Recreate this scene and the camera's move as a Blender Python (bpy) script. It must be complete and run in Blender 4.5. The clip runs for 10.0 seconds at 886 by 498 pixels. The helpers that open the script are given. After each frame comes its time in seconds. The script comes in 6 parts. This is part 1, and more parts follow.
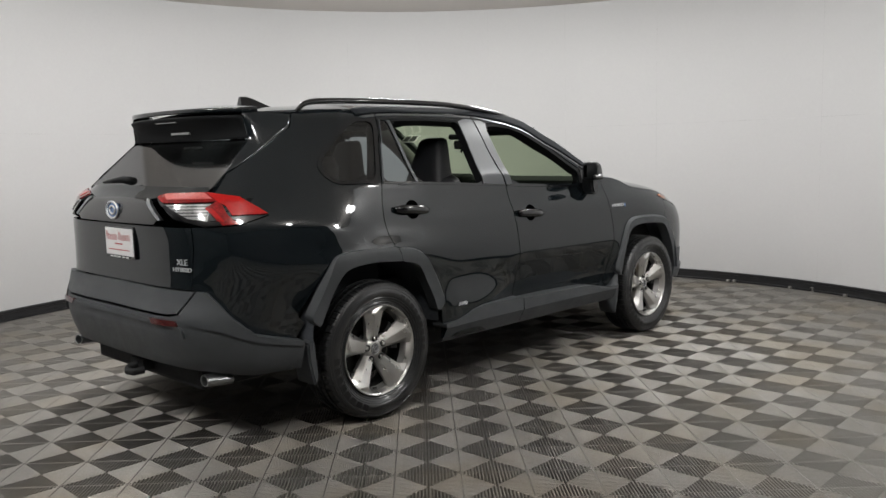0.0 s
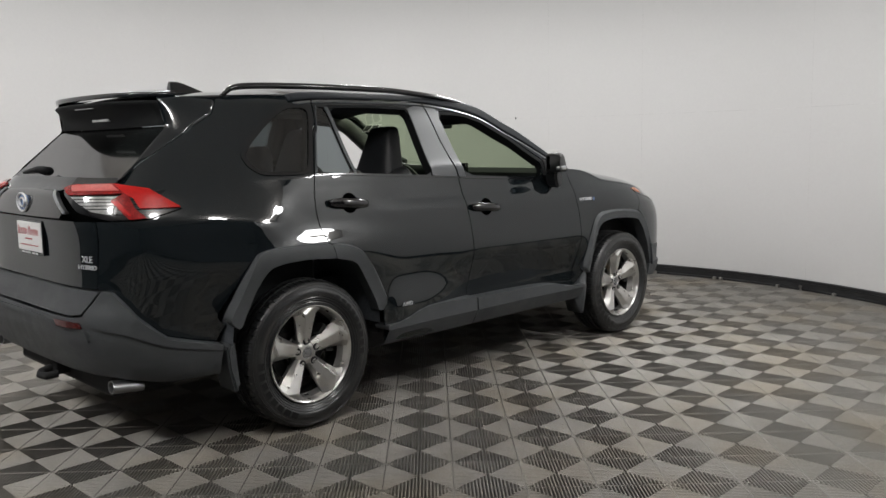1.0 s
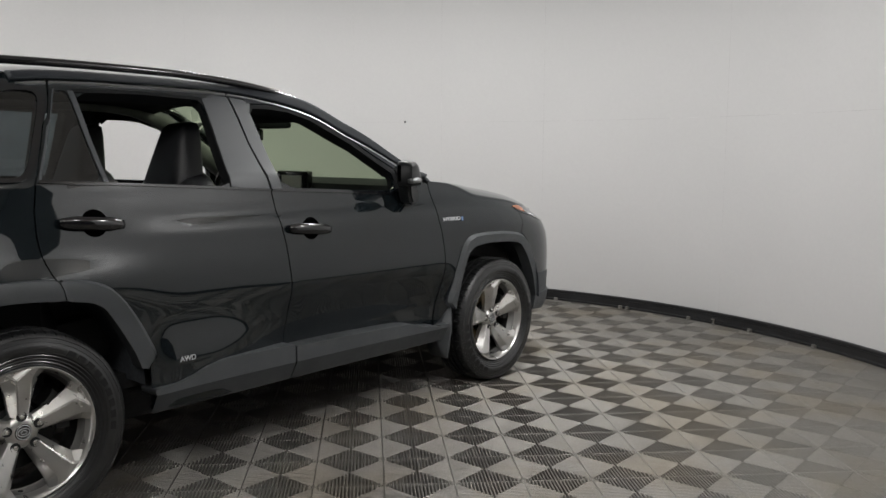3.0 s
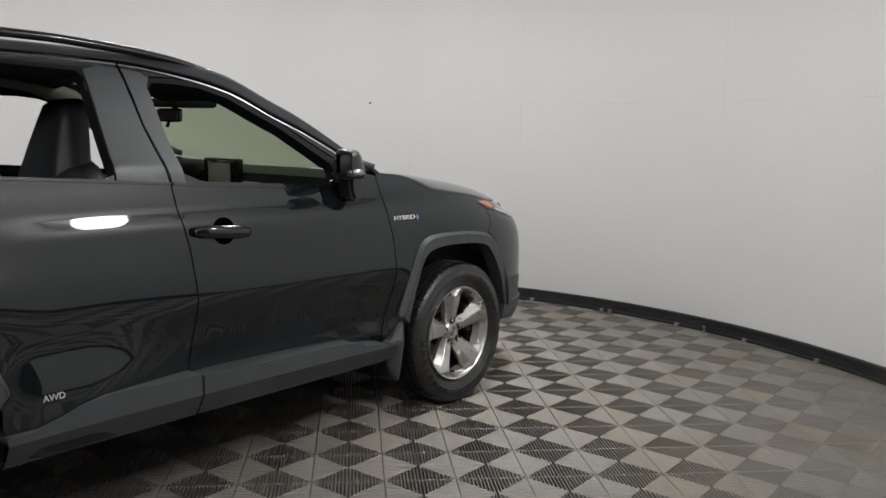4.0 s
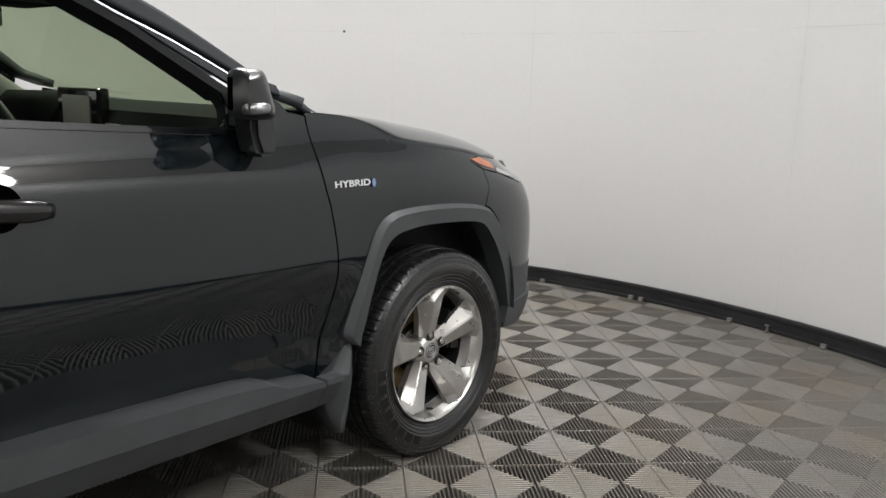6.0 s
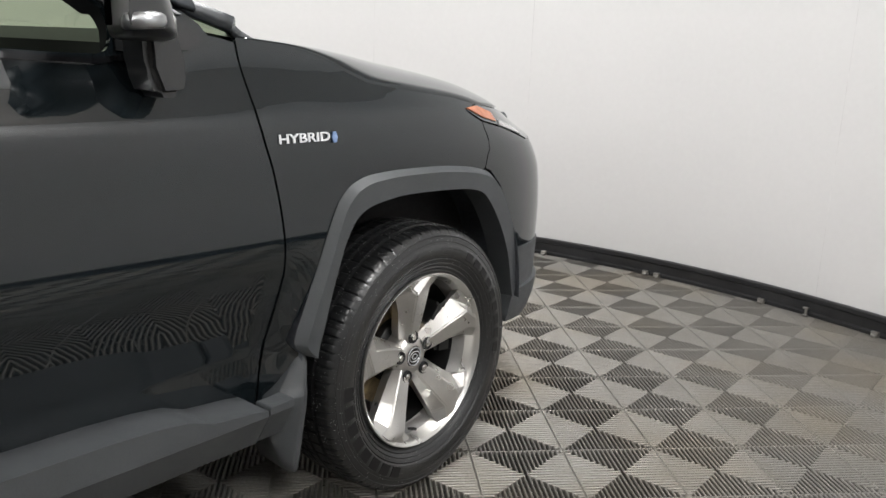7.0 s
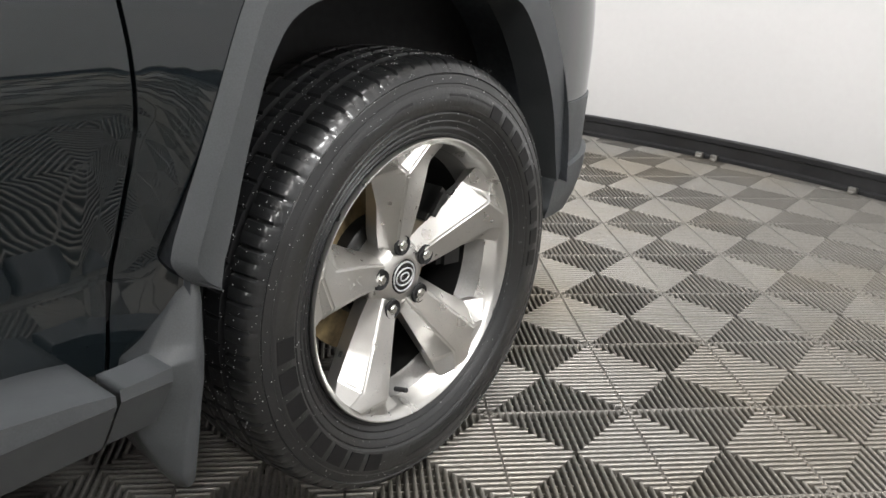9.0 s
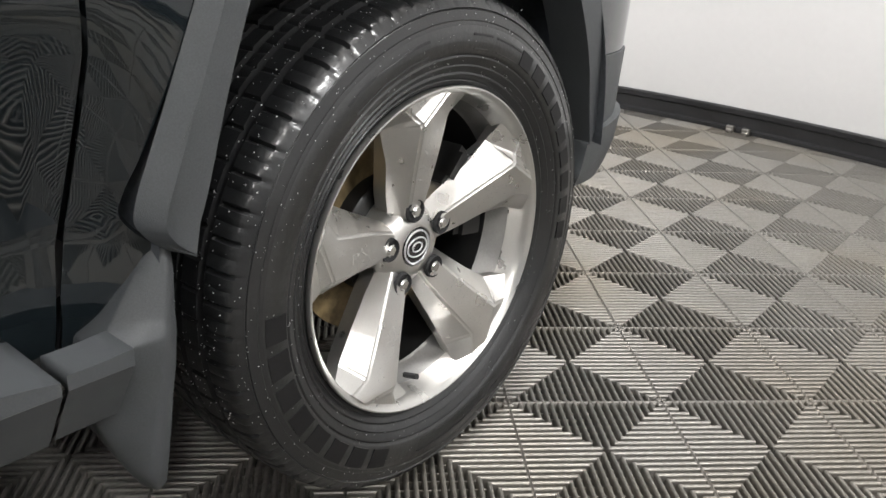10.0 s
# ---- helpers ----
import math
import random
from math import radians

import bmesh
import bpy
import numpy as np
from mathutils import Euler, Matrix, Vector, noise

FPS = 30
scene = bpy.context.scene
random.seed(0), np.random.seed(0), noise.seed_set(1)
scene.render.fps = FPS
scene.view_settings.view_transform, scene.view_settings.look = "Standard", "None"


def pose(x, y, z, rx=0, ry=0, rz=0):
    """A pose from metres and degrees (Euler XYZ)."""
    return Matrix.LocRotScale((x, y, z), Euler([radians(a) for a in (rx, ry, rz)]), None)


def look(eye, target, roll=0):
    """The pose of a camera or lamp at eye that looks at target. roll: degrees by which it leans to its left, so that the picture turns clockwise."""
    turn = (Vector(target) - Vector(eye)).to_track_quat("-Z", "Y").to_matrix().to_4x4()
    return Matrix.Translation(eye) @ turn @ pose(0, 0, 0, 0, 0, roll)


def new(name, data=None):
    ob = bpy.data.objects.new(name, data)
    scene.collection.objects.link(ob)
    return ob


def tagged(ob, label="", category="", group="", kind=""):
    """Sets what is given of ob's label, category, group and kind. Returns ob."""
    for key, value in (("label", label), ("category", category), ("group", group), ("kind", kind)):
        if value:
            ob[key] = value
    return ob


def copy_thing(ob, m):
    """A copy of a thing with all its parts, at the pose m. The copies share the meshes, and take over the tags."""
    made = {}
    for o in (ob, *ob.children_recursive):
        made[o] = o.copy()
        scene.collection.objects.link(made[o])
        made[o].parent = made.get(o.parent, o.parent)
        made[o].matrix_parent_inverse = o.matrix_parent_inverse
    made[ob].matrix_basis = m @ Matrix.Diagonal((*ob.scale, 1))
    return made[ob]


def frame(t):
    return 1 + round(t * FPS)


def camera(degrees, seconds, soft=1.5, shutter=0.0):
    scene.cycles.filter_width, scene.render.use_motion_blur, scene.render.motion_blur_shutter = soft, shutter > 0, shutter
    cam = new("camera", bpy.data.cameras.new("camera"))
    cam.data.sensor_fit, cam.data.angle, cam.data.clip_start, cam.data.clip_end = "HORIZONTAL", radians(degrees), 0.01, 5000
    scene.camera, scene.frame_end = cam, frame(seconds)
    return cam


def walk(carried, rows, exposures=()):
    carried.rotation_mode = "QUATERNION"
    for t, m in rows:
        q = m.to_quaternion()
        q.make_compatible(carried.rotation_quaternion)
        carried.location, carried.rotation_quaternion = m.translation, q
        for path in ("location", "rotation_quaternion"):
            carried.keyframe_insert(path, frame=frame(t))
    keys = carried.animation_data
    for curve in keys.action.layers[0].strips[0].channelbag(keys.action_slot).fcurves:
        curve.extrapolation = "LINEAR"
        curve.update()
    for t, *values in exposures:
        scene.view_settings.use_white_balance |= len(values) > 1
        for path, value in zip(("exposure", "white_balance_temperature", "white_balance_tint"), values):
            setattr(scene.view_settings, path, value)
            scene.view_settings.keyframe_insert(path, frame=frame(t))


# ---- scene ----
from mathutils.geometry import delaunay_2d_cdt

# ---- camera and walk ----
cam = camera(55.9, 10.0, soft=1.5)
PATH = [
    (0, (4.095, -2.818, 1.377), (2.713, -1.391, 1.146), -1.3),
    (0.5, (4.108, -2.596, 1.369), (2.721, -1.175, 1.126), -1.9),
    (1, (4.134, -2.344, 1.356), (2.734, -0.937, 1.107), -1.1),
    (1.5, (4.075, -2.08, 1.348), (2.705, -0.641, 1.11), -0.5),
    (2, (3.98, -1.815, 1.368), (2.632, -0.353, 1.154), -0.4),
    (2.5, (3.895, -1.497, 1.355), (2.551, -0.032, 1.134), -0.5),
    (3, (3.784, -1.193, 1.337), (2.495, 0.319, 1.106), 0.3),
    (4.5, (3.275, -0.255, 1.366), (2.015, 1.271, 1.077), 1.1),
    (5, (3.086, 0.043, 1.333), (1.813, 1.554, 1.02), 1.8),
    (5.5, (2.871, 0.306, 1.31), (1.605, 1.816, 0.97), 2.3),
    (6, (2.65, 0.572, 1.262), (1.398, 2.084, 0.881), 1.8),
    (7.5, (2.061, 1.305, 1.124), (0.858, 2.805, 0.576), 2.2),
    (8, (1.916, 1.496, 1.048), (0.714, 2.961, 0.408), 1.8),
    (8.5, (1.788, 1.643, 0.969), (0.583, 3.088, 0.289), 1.9),
    (9, (1.695, 1.737, 0.904), (0.534, 3.197, 0.181), 2.5),
    (9.5, (1.634, 1.807, 0.857), (0.472, 3.25, 0.105), 3.0),
    (10, (1.588, 1.856, 0.824), (0.421, 3.285, 0.052), 3.2),
]
walk(cam, [(t, look(eye, target, roll)) for t, eye, target, roll in PATH],
     exposures=[(0, -0.40), (1.5, -0.42), (2.5, -0.52), (4.5, -0.48), (6.0, -0.20), (8.0, 0.40), (10, 0.50)])

# ---- light: round lamps under the booth's ceiling ----
CENTRE, RADIUS, CEILING = (0.24, 1.13), 4.13, 2.95


def around(angle, r):
    return CENTRE[0] + r * math.cos(radians(angle)), CENTRE[1] + r * math.sin(radians(angle))


world = bpy.data.worlds.new("world")
scene.world = world
world.use_nodes = True
world.node_tree.nodes["Background"].inputs[0].default_value = (0.02, 0.02, 0.02, 1)


def ceiling_lamp(at, bulb, panel):
    """A round lamp: a glowing dome, and an area light added over it to even the light."""
    data = bpy.data.lights.new("lamp_dome", "POINT")
    data.shadow_soft_size, data.energy, data.color = 0.19, bulb, LAMP_TINT
    new("lamp_dome", data).location = (*at, CEILING - 0.26)
    if panel:
        # added fill light, evens the brightness of wall and floor
        data = bpy.data.lights.new("lamp_glass", "AREA")
        data.shape, data.size, data.energy, data.color = "DISK", 0.42, panel, LAMP_TINT
        new("lamp_glass", data).location = (*at, CEILING - 0.04)


LAMP_TINT = (0.981, 0.989, 0.989)
for angle, bulb, panel in ((62, 19, 32), (105, 34, 22), (140, 46, 20), (191, 48, 20), (234, 54, 20)):
    ceiling_lamp(around(angle, 2.15), bulb, panel)
for angle, bulb, panel in ((22, 52, 26), (-12, 64, 0), (-48, 62, 0)):
    ceiling_lamp(around(angle, 3.45), bulb, panel)
# two unseen lamps added to brighten the car's rear and the floor there
ceiling_lamp(around(-80, 4.1), 90, 0)
ceiling_lamp(around(-104, 4.3), 84, 0)

# ---- materials ----
def node_material(name, color, rough=0.5, metal=0.0, coat=0.0, coat_rough=0.03, spec=0.5, grain=0.0, grain_scale=200.0,
                  stain=0.0, stain_scale=3.0, rough_var=0.0, bump=0.0, bump_scale=300.0, transmission=0.0, ior=1.5, per_object=0.0):
    m = bpy.data.materials.new(name)
    m.use_nodes = True
    nt = m.node_tree
    b = nt.nodes["Principled BSDF"]
    b.inputs["Base Color"].default_value = (*color, 1)
    b.inputs["Roughness"].default_value = rough
    b.inputs["Metallic"].default_value = metal
    b.inputs["Coat Weight"].default_value = coat
    b.inputs["Coat Roughness"].default_value = coat_rough
    b.inputs["Specular IOR Level"].default_value = spec
    b.inputs["Transmission Weight"].default_value = transmission
    b.inputs["IOR"].default_value = ior
    tc = nt.nodes.new("ShaderNodeTexCoord")

    def noise_node(scale, detail=3):
        n = nt.nodes.new("ShaderNodeTexNoise")
        n.inputs["Scale"].default_value = scale
        n.inputs["Detail"].default_value = detail
        nt.links.new(tc.outputs["Object"], n.inputs["Vector"])
        return n.outputs["Fac"]

    def ranged(value, lo, hi, a=0.3, c=0.7):
        r = nt.nodes.new("ShaderNodeMapRange")
        r.inputs["From Min"].default_value, r.inputs["From Max"].default_value = a, c
        r.inputs["To Min"].default_value, r.inputs["To Max"].default_value = lo, hi
        nt.links.new(value, r.inputs["Value"])
        return r.outputs["Result"]

    def times(u, v):
        k = nt.nodes.new("ShaderNodeMath")
        k.operation = "MULTIPLY"
        nt.links.new(u, k.inputs[0])
        nt.links.new(v, k.inputs[1])
        return k.outputs[0]

    factor = None
    if grain:
        factor = ranged(noise_node(grain_scale), 1 - grain, 1 + grain)
    if stain:
        f = ranged(noise_node(stain_scale, 5), 1 - stain, 1 + stain)
        factor = times(factor, f) if factor else f
    if per_object:
        info = nt.nodes.new("ShaderNodeObjectInfo")
        f = ranged(info.outputs["Random"], 1 - per_object, 1 + per_object, 0, 1)
        factor = times(factor, f) if factor else f
    if factor:
        mix = nt.nodes.new("ShaderNodeVectorMath")
        mix.operation = "SCALE"
        mix.inputs[0].default_value = color
        nt.links.new(factor, mix.inputs["Scale"])
        nt.links.new(mix.outputs[0], b.inputs["Base Color"])
    if rough_var:
        nt.links.new(ranged(noise_node(stain_scale * 2.3, 4), max(0.02, rough - rough_var), rough + rough_var), b.inputs["Roughness"])
    if bump:
        k = nt.nodes.new("ShaderNodeBump")
        k.inputs["Strength"].default_value = bump
        k.inputs["Distance"].default_value = 0.002
        nt.links.new(noise_node(bump_scale), k.inputs["Height"])
        nt.links.new(k.outputs["Normal"], b.inputs["Normal"])
    return m


PAINT = node_material("black_paint", (0.0080, 0.0112, 0.0132), 0.5, coat=1.0, coat_rough=0.028, spec=0.0, stain=0.15, stain_scale=40)
PAINT.node_tree.nodes["Principled BSDF"].inputs["Coat IOR"].default_value = 1.66
CLAD = node_material("grained_plastic", (0.061, 0.0655, 0.0695), 0.50, grain=0.12, grain_scale=500, stain=0.12, stain_scale=7, rough_var=0.06, bump=0.25, bump_scale=900)
DARK = node_material("dark_underside", (0.020, 0.020, 0.021), 0.8, grain=0.2, grain_scale=60)
# flat black for the handle bowl's shade, painted instead of hollowed
SHADE_BLACK = node_material("shade_black", (0.0012, 0.0012, 0.0013), 0.9, spec=0.0, stain=0.2, stain_scale=40)
LINER = node_material("wheel_liner", (0.080, 0.087, 0.098), 0.75, grain=0.2, grain_scale=90, bump=0.4, bump_scale=250)
GLOSSBLACK = node_material("gloss_black", (0.007, 0.007, 0.008), 0.12, coat=0.6, stain=0.1, stain_scale=30)
PILLAR = node_material("pillar_film", (0.031, 0.035, 0.041), 0.40, spec=0.95, grain=0.06, grain_scale=150)
CHROME = node_material("chrome", (0.40, 0.41, 0.42), 0.36, metal=1.0, stain=0.06, stain_scale=15)
SHELL = node_material("mirror_shell", (0.012, 0.013, 0.014), 0.34, coat=0.5, coat_rough=0.2, grain=0.06, grain_scale=150)
RUBBER = node_material("tyre_rubber", (0.0115, 0.0120, 0.0128), 0.45, spec=0.4, coat=0.65, coat_rough=0.17, grain=0.15, grain_scale=250, stain=0.25, stain_scale=9, rough_var=0.06, bump=0.16, bump_scale=350)
WETBAND = node_material("wet_sidewall_band", (0.0125, 0.0130, 0.0138), 0.35, coat=0.8, coat_rough=0.16, grain=0.2, grain_scale=180, stain=0.3, stain_scale=12, bump=0.25, bump_scale=140)
LETTER = node_material("tyre_lettering", (0.010, 0.010, 0.0105), 0.5, spec=0.3, grain=0.1, grain_scale=200)
ALLOY = node_material("silver_alloy", (0.64, 0.63, 0.61), 0.31, metal=0.9, grain=0.05, grain_scale=700, stain=0.05, stain_scale=12, rough_var=0.05)
SEAT = node_material("inner_rim_alloy", (0.36, 0.355, 0.345), 0.42, metal=0.85, grain=0.06, grain_scale=300, stain=0.15, stain_scale=14)
BRIGHT = node_material("machined_alloy", (0.78, 0.78, 0.77), 0.2, metal=1.0, grain=0.05, grain_scale=600)
# near-black: the shade inside the wheel is put into this colour
WHEEL_SHADE = node_material("wheel_inside_shade", (0.018, 0.018, 0.018), 0.4, metal=0.4, stain=0.3, stain_scale=14)
IRON = node_material("brake_iron", (0.28, 0.205, 0.105), 0.5, metal=0.35, grain=0.3, grain_scale=60, stain=0.45, stain_scale=14)
GUIDE = node_material("pale_red_guide", (0.50, 0.10, 0.09), 0.2, coat=0.3, grain=0.2, grain_scale=120)
DARKRED = node_material("dark_red_lens", (0.24, 0.006, 0.006), 0.2, spec=0.3, coat=0.4, grain=0.3, grain_scale=160, stain=0.3, stain_scale=40)
SEALING = node_material("window_rubber", (0.007, 0.0075, 0.008), 0.7, spec=0.15, grain=0.1, grain_scale=200)
SATIN = node_material("satin_frame_film", (0.024, 0.027, 0.031), 0.62, spec=0.18, grain=0.06, grain_scale=150)
RED = node_material("red_lens", (0.44, 0.008, 0.007), 0.2, spec=0.3, coat=0.25, stain=0.1, stain_scale=60)
DEEPRED = node_material("dark_red_reflector", (0.085, 0.012, 0.011), 0.2, coat=0.5, grain=0.15, grain_scale=500)
CLEAR = node_material("clear_lens", (0.31, 0.31, 0.305), 0.16, coat=0.7, grain=0.25, grain_scale=90)
AMBER = node_material("amber_lens", (0.42, 0.13, 0.05), 0.2, coat=0.7, stain=0.2, stain_scale=40)
LEATHER = node_material("black_leather", (0.030, 0.031, 0.034), 0.42, grain=0.15, grain_scale=300, bump=0.5, bump_scale=260)
TRIM = node_material("interior_trim", (0.014, 0.0152, 0.0158), 0.75, spec=0.08, grain=0.12, grain_scale=300, bump=0.12, bump_scale=400)
PALE_TRIM = node_material("pale_pillar_trim", (0.20, 0.20, 0.19), 0.8, grain=0.08, grain_scale=400)
LAMPGLASS = node_material("dark_lamp_glass", (0.035, 0.036, 0.038), 0.1, coat=0.8, stain=0.3, stain_scale=30)
# pale base: the wall's reflection on the display is put into its colour
SCREEN_GLARE = node_material("screen_glare", (0.52, 0.51, 0.49), 0.25, coat=0.3, stain=0.1)
WHITE = node_material("white_card", (0.84, 0.83, 0.82), 0.5, grain=0.03, grain_scale=100)
REDINK = node_material("red_ink", (0.45, 0.03, 0.04), 0.6, grain=0.05)
BADGE = node_material("badge_silver", (0.80, 0.81, 0.83), 0.25, metal=0.45, stain=0.05)
BLUE = node_material("badge_blue", (0.16, 0.24, 0.42), 0.2, coat=0.6, stain=0.05)
STEEL = node_material("dull_steel", (0.33, 0.32, 0.30), 0.35, metal=0.9, stain=0.2, stain_scale=20)
DROP = node_material("water_drop", (0.6, 0.6, 0.6), 0.08, coat=1.0)
WALL = node_material("white_wall_panel", (0.53, 0.525, 0.52), 0.62, grain=0.012, grain_scale=40, stain=0.022, stain_scale=0.7, bump=0.06, bump_scale=120)
CEIL = node_material("beige_ceiling", (0.66, 0.62, 0.585), 0.8, grain=0.03, grain_scale=60, stain=0.04, stain_scale=1.2)
BASE = node_material("black_baseboard", (0.012, 0.012, 0.013), 0.42, grain=0.2, grain_scale=60, stain=0.3, stain_scale=6, rough_var=0.12)
TILE = node_material("grey_floor_tile", (0.285, 0.272, 0.253), 0.45, metal=0.8, spec=0.3, grain=0.10, grain_scale=120, stain=0.07, stain_scale=1.7, rough_var=0.04, per_object=0.05)
def warm_patches(m, scale, tint):
    """Faint brownish patches over the base colour."""
    nt = m.node_tree
    b = nt.nodes["Principled BSDF"]
    source = b.inputs["Base Color"].links[0].from_socket
    geo = nt.nodes.new("ShaderNodeNewGeometry")
    n = nt.nodes.new("ShaderNodeTexNoise")
    n.inputs["Scale"].default_value = scale
    n.inputs["Detail"].default_value = 2
    nt.links.new(geo.outputs["Position"], n.inputs["Vector"])
    r = nt.nodes.new("ShaderNodeMapRange")
    r.inputs["From Min"].default_value, r.inputs["From Max"].default_value = 0.46, 0.66
    nt.links.new(n.outputs["Fac"], r.inputs["Value"])
    mix = nt.nodes.new("ShaderNodeMix")
    mix.data_type, mix.blend_type = "RGBA", "MULTIPLY"
    nt.links.new(r.outputs["Result"], mix.inputs[0])
    nt.links.new(source, mix.inputs[6])
    mix.inputs[7].default_value = (*tint, 1)
    nt.links.new(mix.outputs[2], b.inputs["Base Color"])


warm_patches(TILE, 1.6, (1.0, 0.955, 0.885))
TILE.node_tree.nodes["Principled BSDF"].inputs["Specular Tint"].default_value = (0.20, 0.195, 0.19, 1)
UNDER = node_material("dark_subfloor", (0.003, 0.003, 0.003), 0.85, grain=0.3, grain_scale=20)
SEAM = node_material("wall_joint", (0.485, 0.48, 0.475), 0.7, grain=0.1, grain_scale=30, stain=0.2)


def tinted_glass(name, tint, rough=0.0, mirror=0.036):
    m = bpy.data.materials.new(name)
    m.use_nodes = True
    nt = m.node_tree
    nt.nodes.remove(nt.nodes["Principled BSDF"])
    clear = nt.nodes.new("ShaderNodeBsdfTransparent")
    clear.inputs["Color"].default_value = (*tint, 1)
    gloss = nt.nodes.new("ShaderNodeBsdfGlossy")
    gloss.inputs["Roughness"].default_value = 0.015 + rough
    face = nt.nodes.new("ShaderNodeLayerWeight")
    face.inputs["Blend"].default_value = 0.5
    power = nt.nodes.new("ShaderNodeMath")
    power.operation = "POWER"
    power.inputs[1].default_value = 4.0
    nt.links.new(face.outputs["Facing"], power.inputs[0])
    fres = nt.nodes.new("ShaderNodeMath")
    fres.operation = "MULTIPLY_ADD"
    fres.inputs[1].default_value, fres.inputs[2].default_value = 0.6, mirror
    nt.links.new(power.outputs[0], fres.inputs[0])
    mix = nt.nodes.new("ShaderNodeMixShader")
    nt.links.new(fres.outputs[0], mix.inputs[0])
    nt.links.new(clear.outputs[0], mix.inputs[1])
    nt.links.new(gloss.outputs[0], mix.inputs[2])
    nt.links.new(mix.outputs[0], nt.nodes["Material Output"].inputs["Surface"])
    return m


PRIVACY = tinted_glass("privacy_glass", (0.285, 0.322, 0.335), 0.0, 0.125)
GREEN = tinted_glass("green_glass", (0.44, 0.51, 0.375))
REARGLASS = tinted_glass("rear_privacy_glass", (0.05, 0.054, 0.053), 0.06, 0.23)


# ---- mesh helpers ----
def finish(name, mesh, material, parent=None, label="", smooth=True):
    while parent and parent.parent and parent.parent.parent:
        parent = parent.parent
    for p in mesh.polygons:
        p.use_smooth = smooth
    if material:
        mesh.materials.append(material)
    ob = new(name, mesh)
    ob.parent = parent
    if label:
        ob["label"] = label
    return ob


def part(name, bm, material, parent=None, label="", smooth=False, angle=None):
    bmesh.ops.recalc_face_normals(bm, faces=bm.faces)
    mesh = bpy.data.meshes.new(name)
    bm.to_mesh(mesh)
    bm.free()
    ob = finish(name, mesh, material, parent, label, smooth or angle is not None)
    if angle is not None:
        mesh.set_sharp_from_angle(angle=radians(angle))
    return ob


def thing(name, label, category, at=(0, 0, 0), group=""):
    return tagged(place(new(name), at), label, category, group)


def place(ob, at):
    ob.location = at
    return ob


def box(bm, lo, hi, bevel=0.0, m=None):
    c = [(a + b) / 2 for a, b in zip(lo, hi)]
    s = [b - a for a, b in zip(lo, hi)]
    tr = Matrix.Translation(c) @ Matrix.Diagonal((*s, 1))
    got = bmesh.ops.create_cube(bm, size=1, matrix=tr)
    if bevel:
        edges = {e for v in got["verts"] for e in v.link_edges}
        r = bmesh.ops.bevel(bm, geom=list(edges), offset=bevel, segments=2, affect="EDGES", profile=0.6)
        vs = {v for f in r["faces"] for v in f.verts} | {v for v in got["verts"] if v.is_valid}
    else:
        vs = set(got["verts"])
    if m is not None:
        bmesh.ops.transform(bm, matrix=m, verts=list(vs))
    return list(vs)


def tube(bm, path, radius, sides=10, cap=True):
    """A round bar along a path; radius a number or one a point."""
    rings = []
    n = len(path)
    for i, p in enumerate(path):
        p = Vector(p)
        d = (Vector(path[min(i + 1, n - 1)]) - Vector(path[max(i - 1, 0)])).normalized()
        a = d.cross(Vector((0, 0, 1)) if abs(d.z) < 0.9 else Vector((1, 0, 0))).normalized()
        b = d.cross(a)
        r = radius[i] if isinstance(radius, (list, tuple)) else radius
        rx, rz = r if isinstance(r, tuple) else (r, r)
        rings.append([bm.verts.new(p + a * rx * math.cos(k * math.tau / sides) + b * rz * math.sin(k * math.tau / sides)) for k in range(sides)])
    for u, v in zip(rings, rings[1:]):
        for k in range(sides):
            bm.faces.new((u[k], u[(k + 1) % sides], v[(k + 1) % sides], v[k]))
    if cap:
        bm.faces.new(rings[0])
        bm.faces.new(rings[-1][::-1])


def revolve(bm, profile, segments, axis_x=True, closed=False, radius_of=None):
    """Turns (along, r) about the x axis."""
    rings = []
    for k in range(segments):
        a = k * math.tau / segments
        rings.append([bm.verts.new((u, (radius_of(i, k, r) if radius_of else r) * math.cos(a), (radius_of(i, k, r) if radius_of else r) * math.sin(a))) for i, (u, r) in enumerate(profile)])
    m = len(profile)
    for k in range(segments):
        p, q = rings[k], rings[(k + 1) % segments]
        for i in range(m if closed else m - 1):
            j = (i + 1) % m
            bm.faces.new((p[i], p[j], q[j], q[i]))
    return rings


def prism(bm, outline, depth, m):
    """An outline in (u, v), extruded by depth along w, under m."""
    top = [bm.verts.new(m @ Vector((u, v, depth))) for u, v in outline]
    bot = [bm.verts.new(m @ Vector((u, v, 0))) for u, v in outline]
    bm.faces.new(top)
    bm.faces.new(bot[::-1])
    for i in range(len(outline)):
        j = (i + 1) % len(outline)
        bm.faces.new((top[i], bot[i], bot[j], top[j]))


def lettering(name, words, size, depth, m, material, parent, label="", bold=0.0):
    curve = bpy.data.curves.new(name, "FONT")
    curve.body, curve.size, curve.extrude, curve.align_x, curve.align_y, curve.offset = words, size, depth, "CENTER", "CENTER", bold
    tmp = bpy.data.objects.new(name, curve)
    scene.collection.objects.link(tmp)
    deps = bpy.context.evaluated_depsgraph_get()
    mesh = bpy.data.meshes.new_from_object(tmp.evaluated_get(deps))
    bpy.data.objects.remove(tmp)
    bpy.data.curves.remove(curve)
    mesh.transform(m)
    mesh.materials.clear()
    return finish(name, mesh, material, parent, label, smooth=False)

ENTRY = node_material("unseen_entrance_wall", (0.07, 0.07, 0.072), 0.8, grain=0.1, grain_scale=20, stain=0.2, stain_scale=1.5)

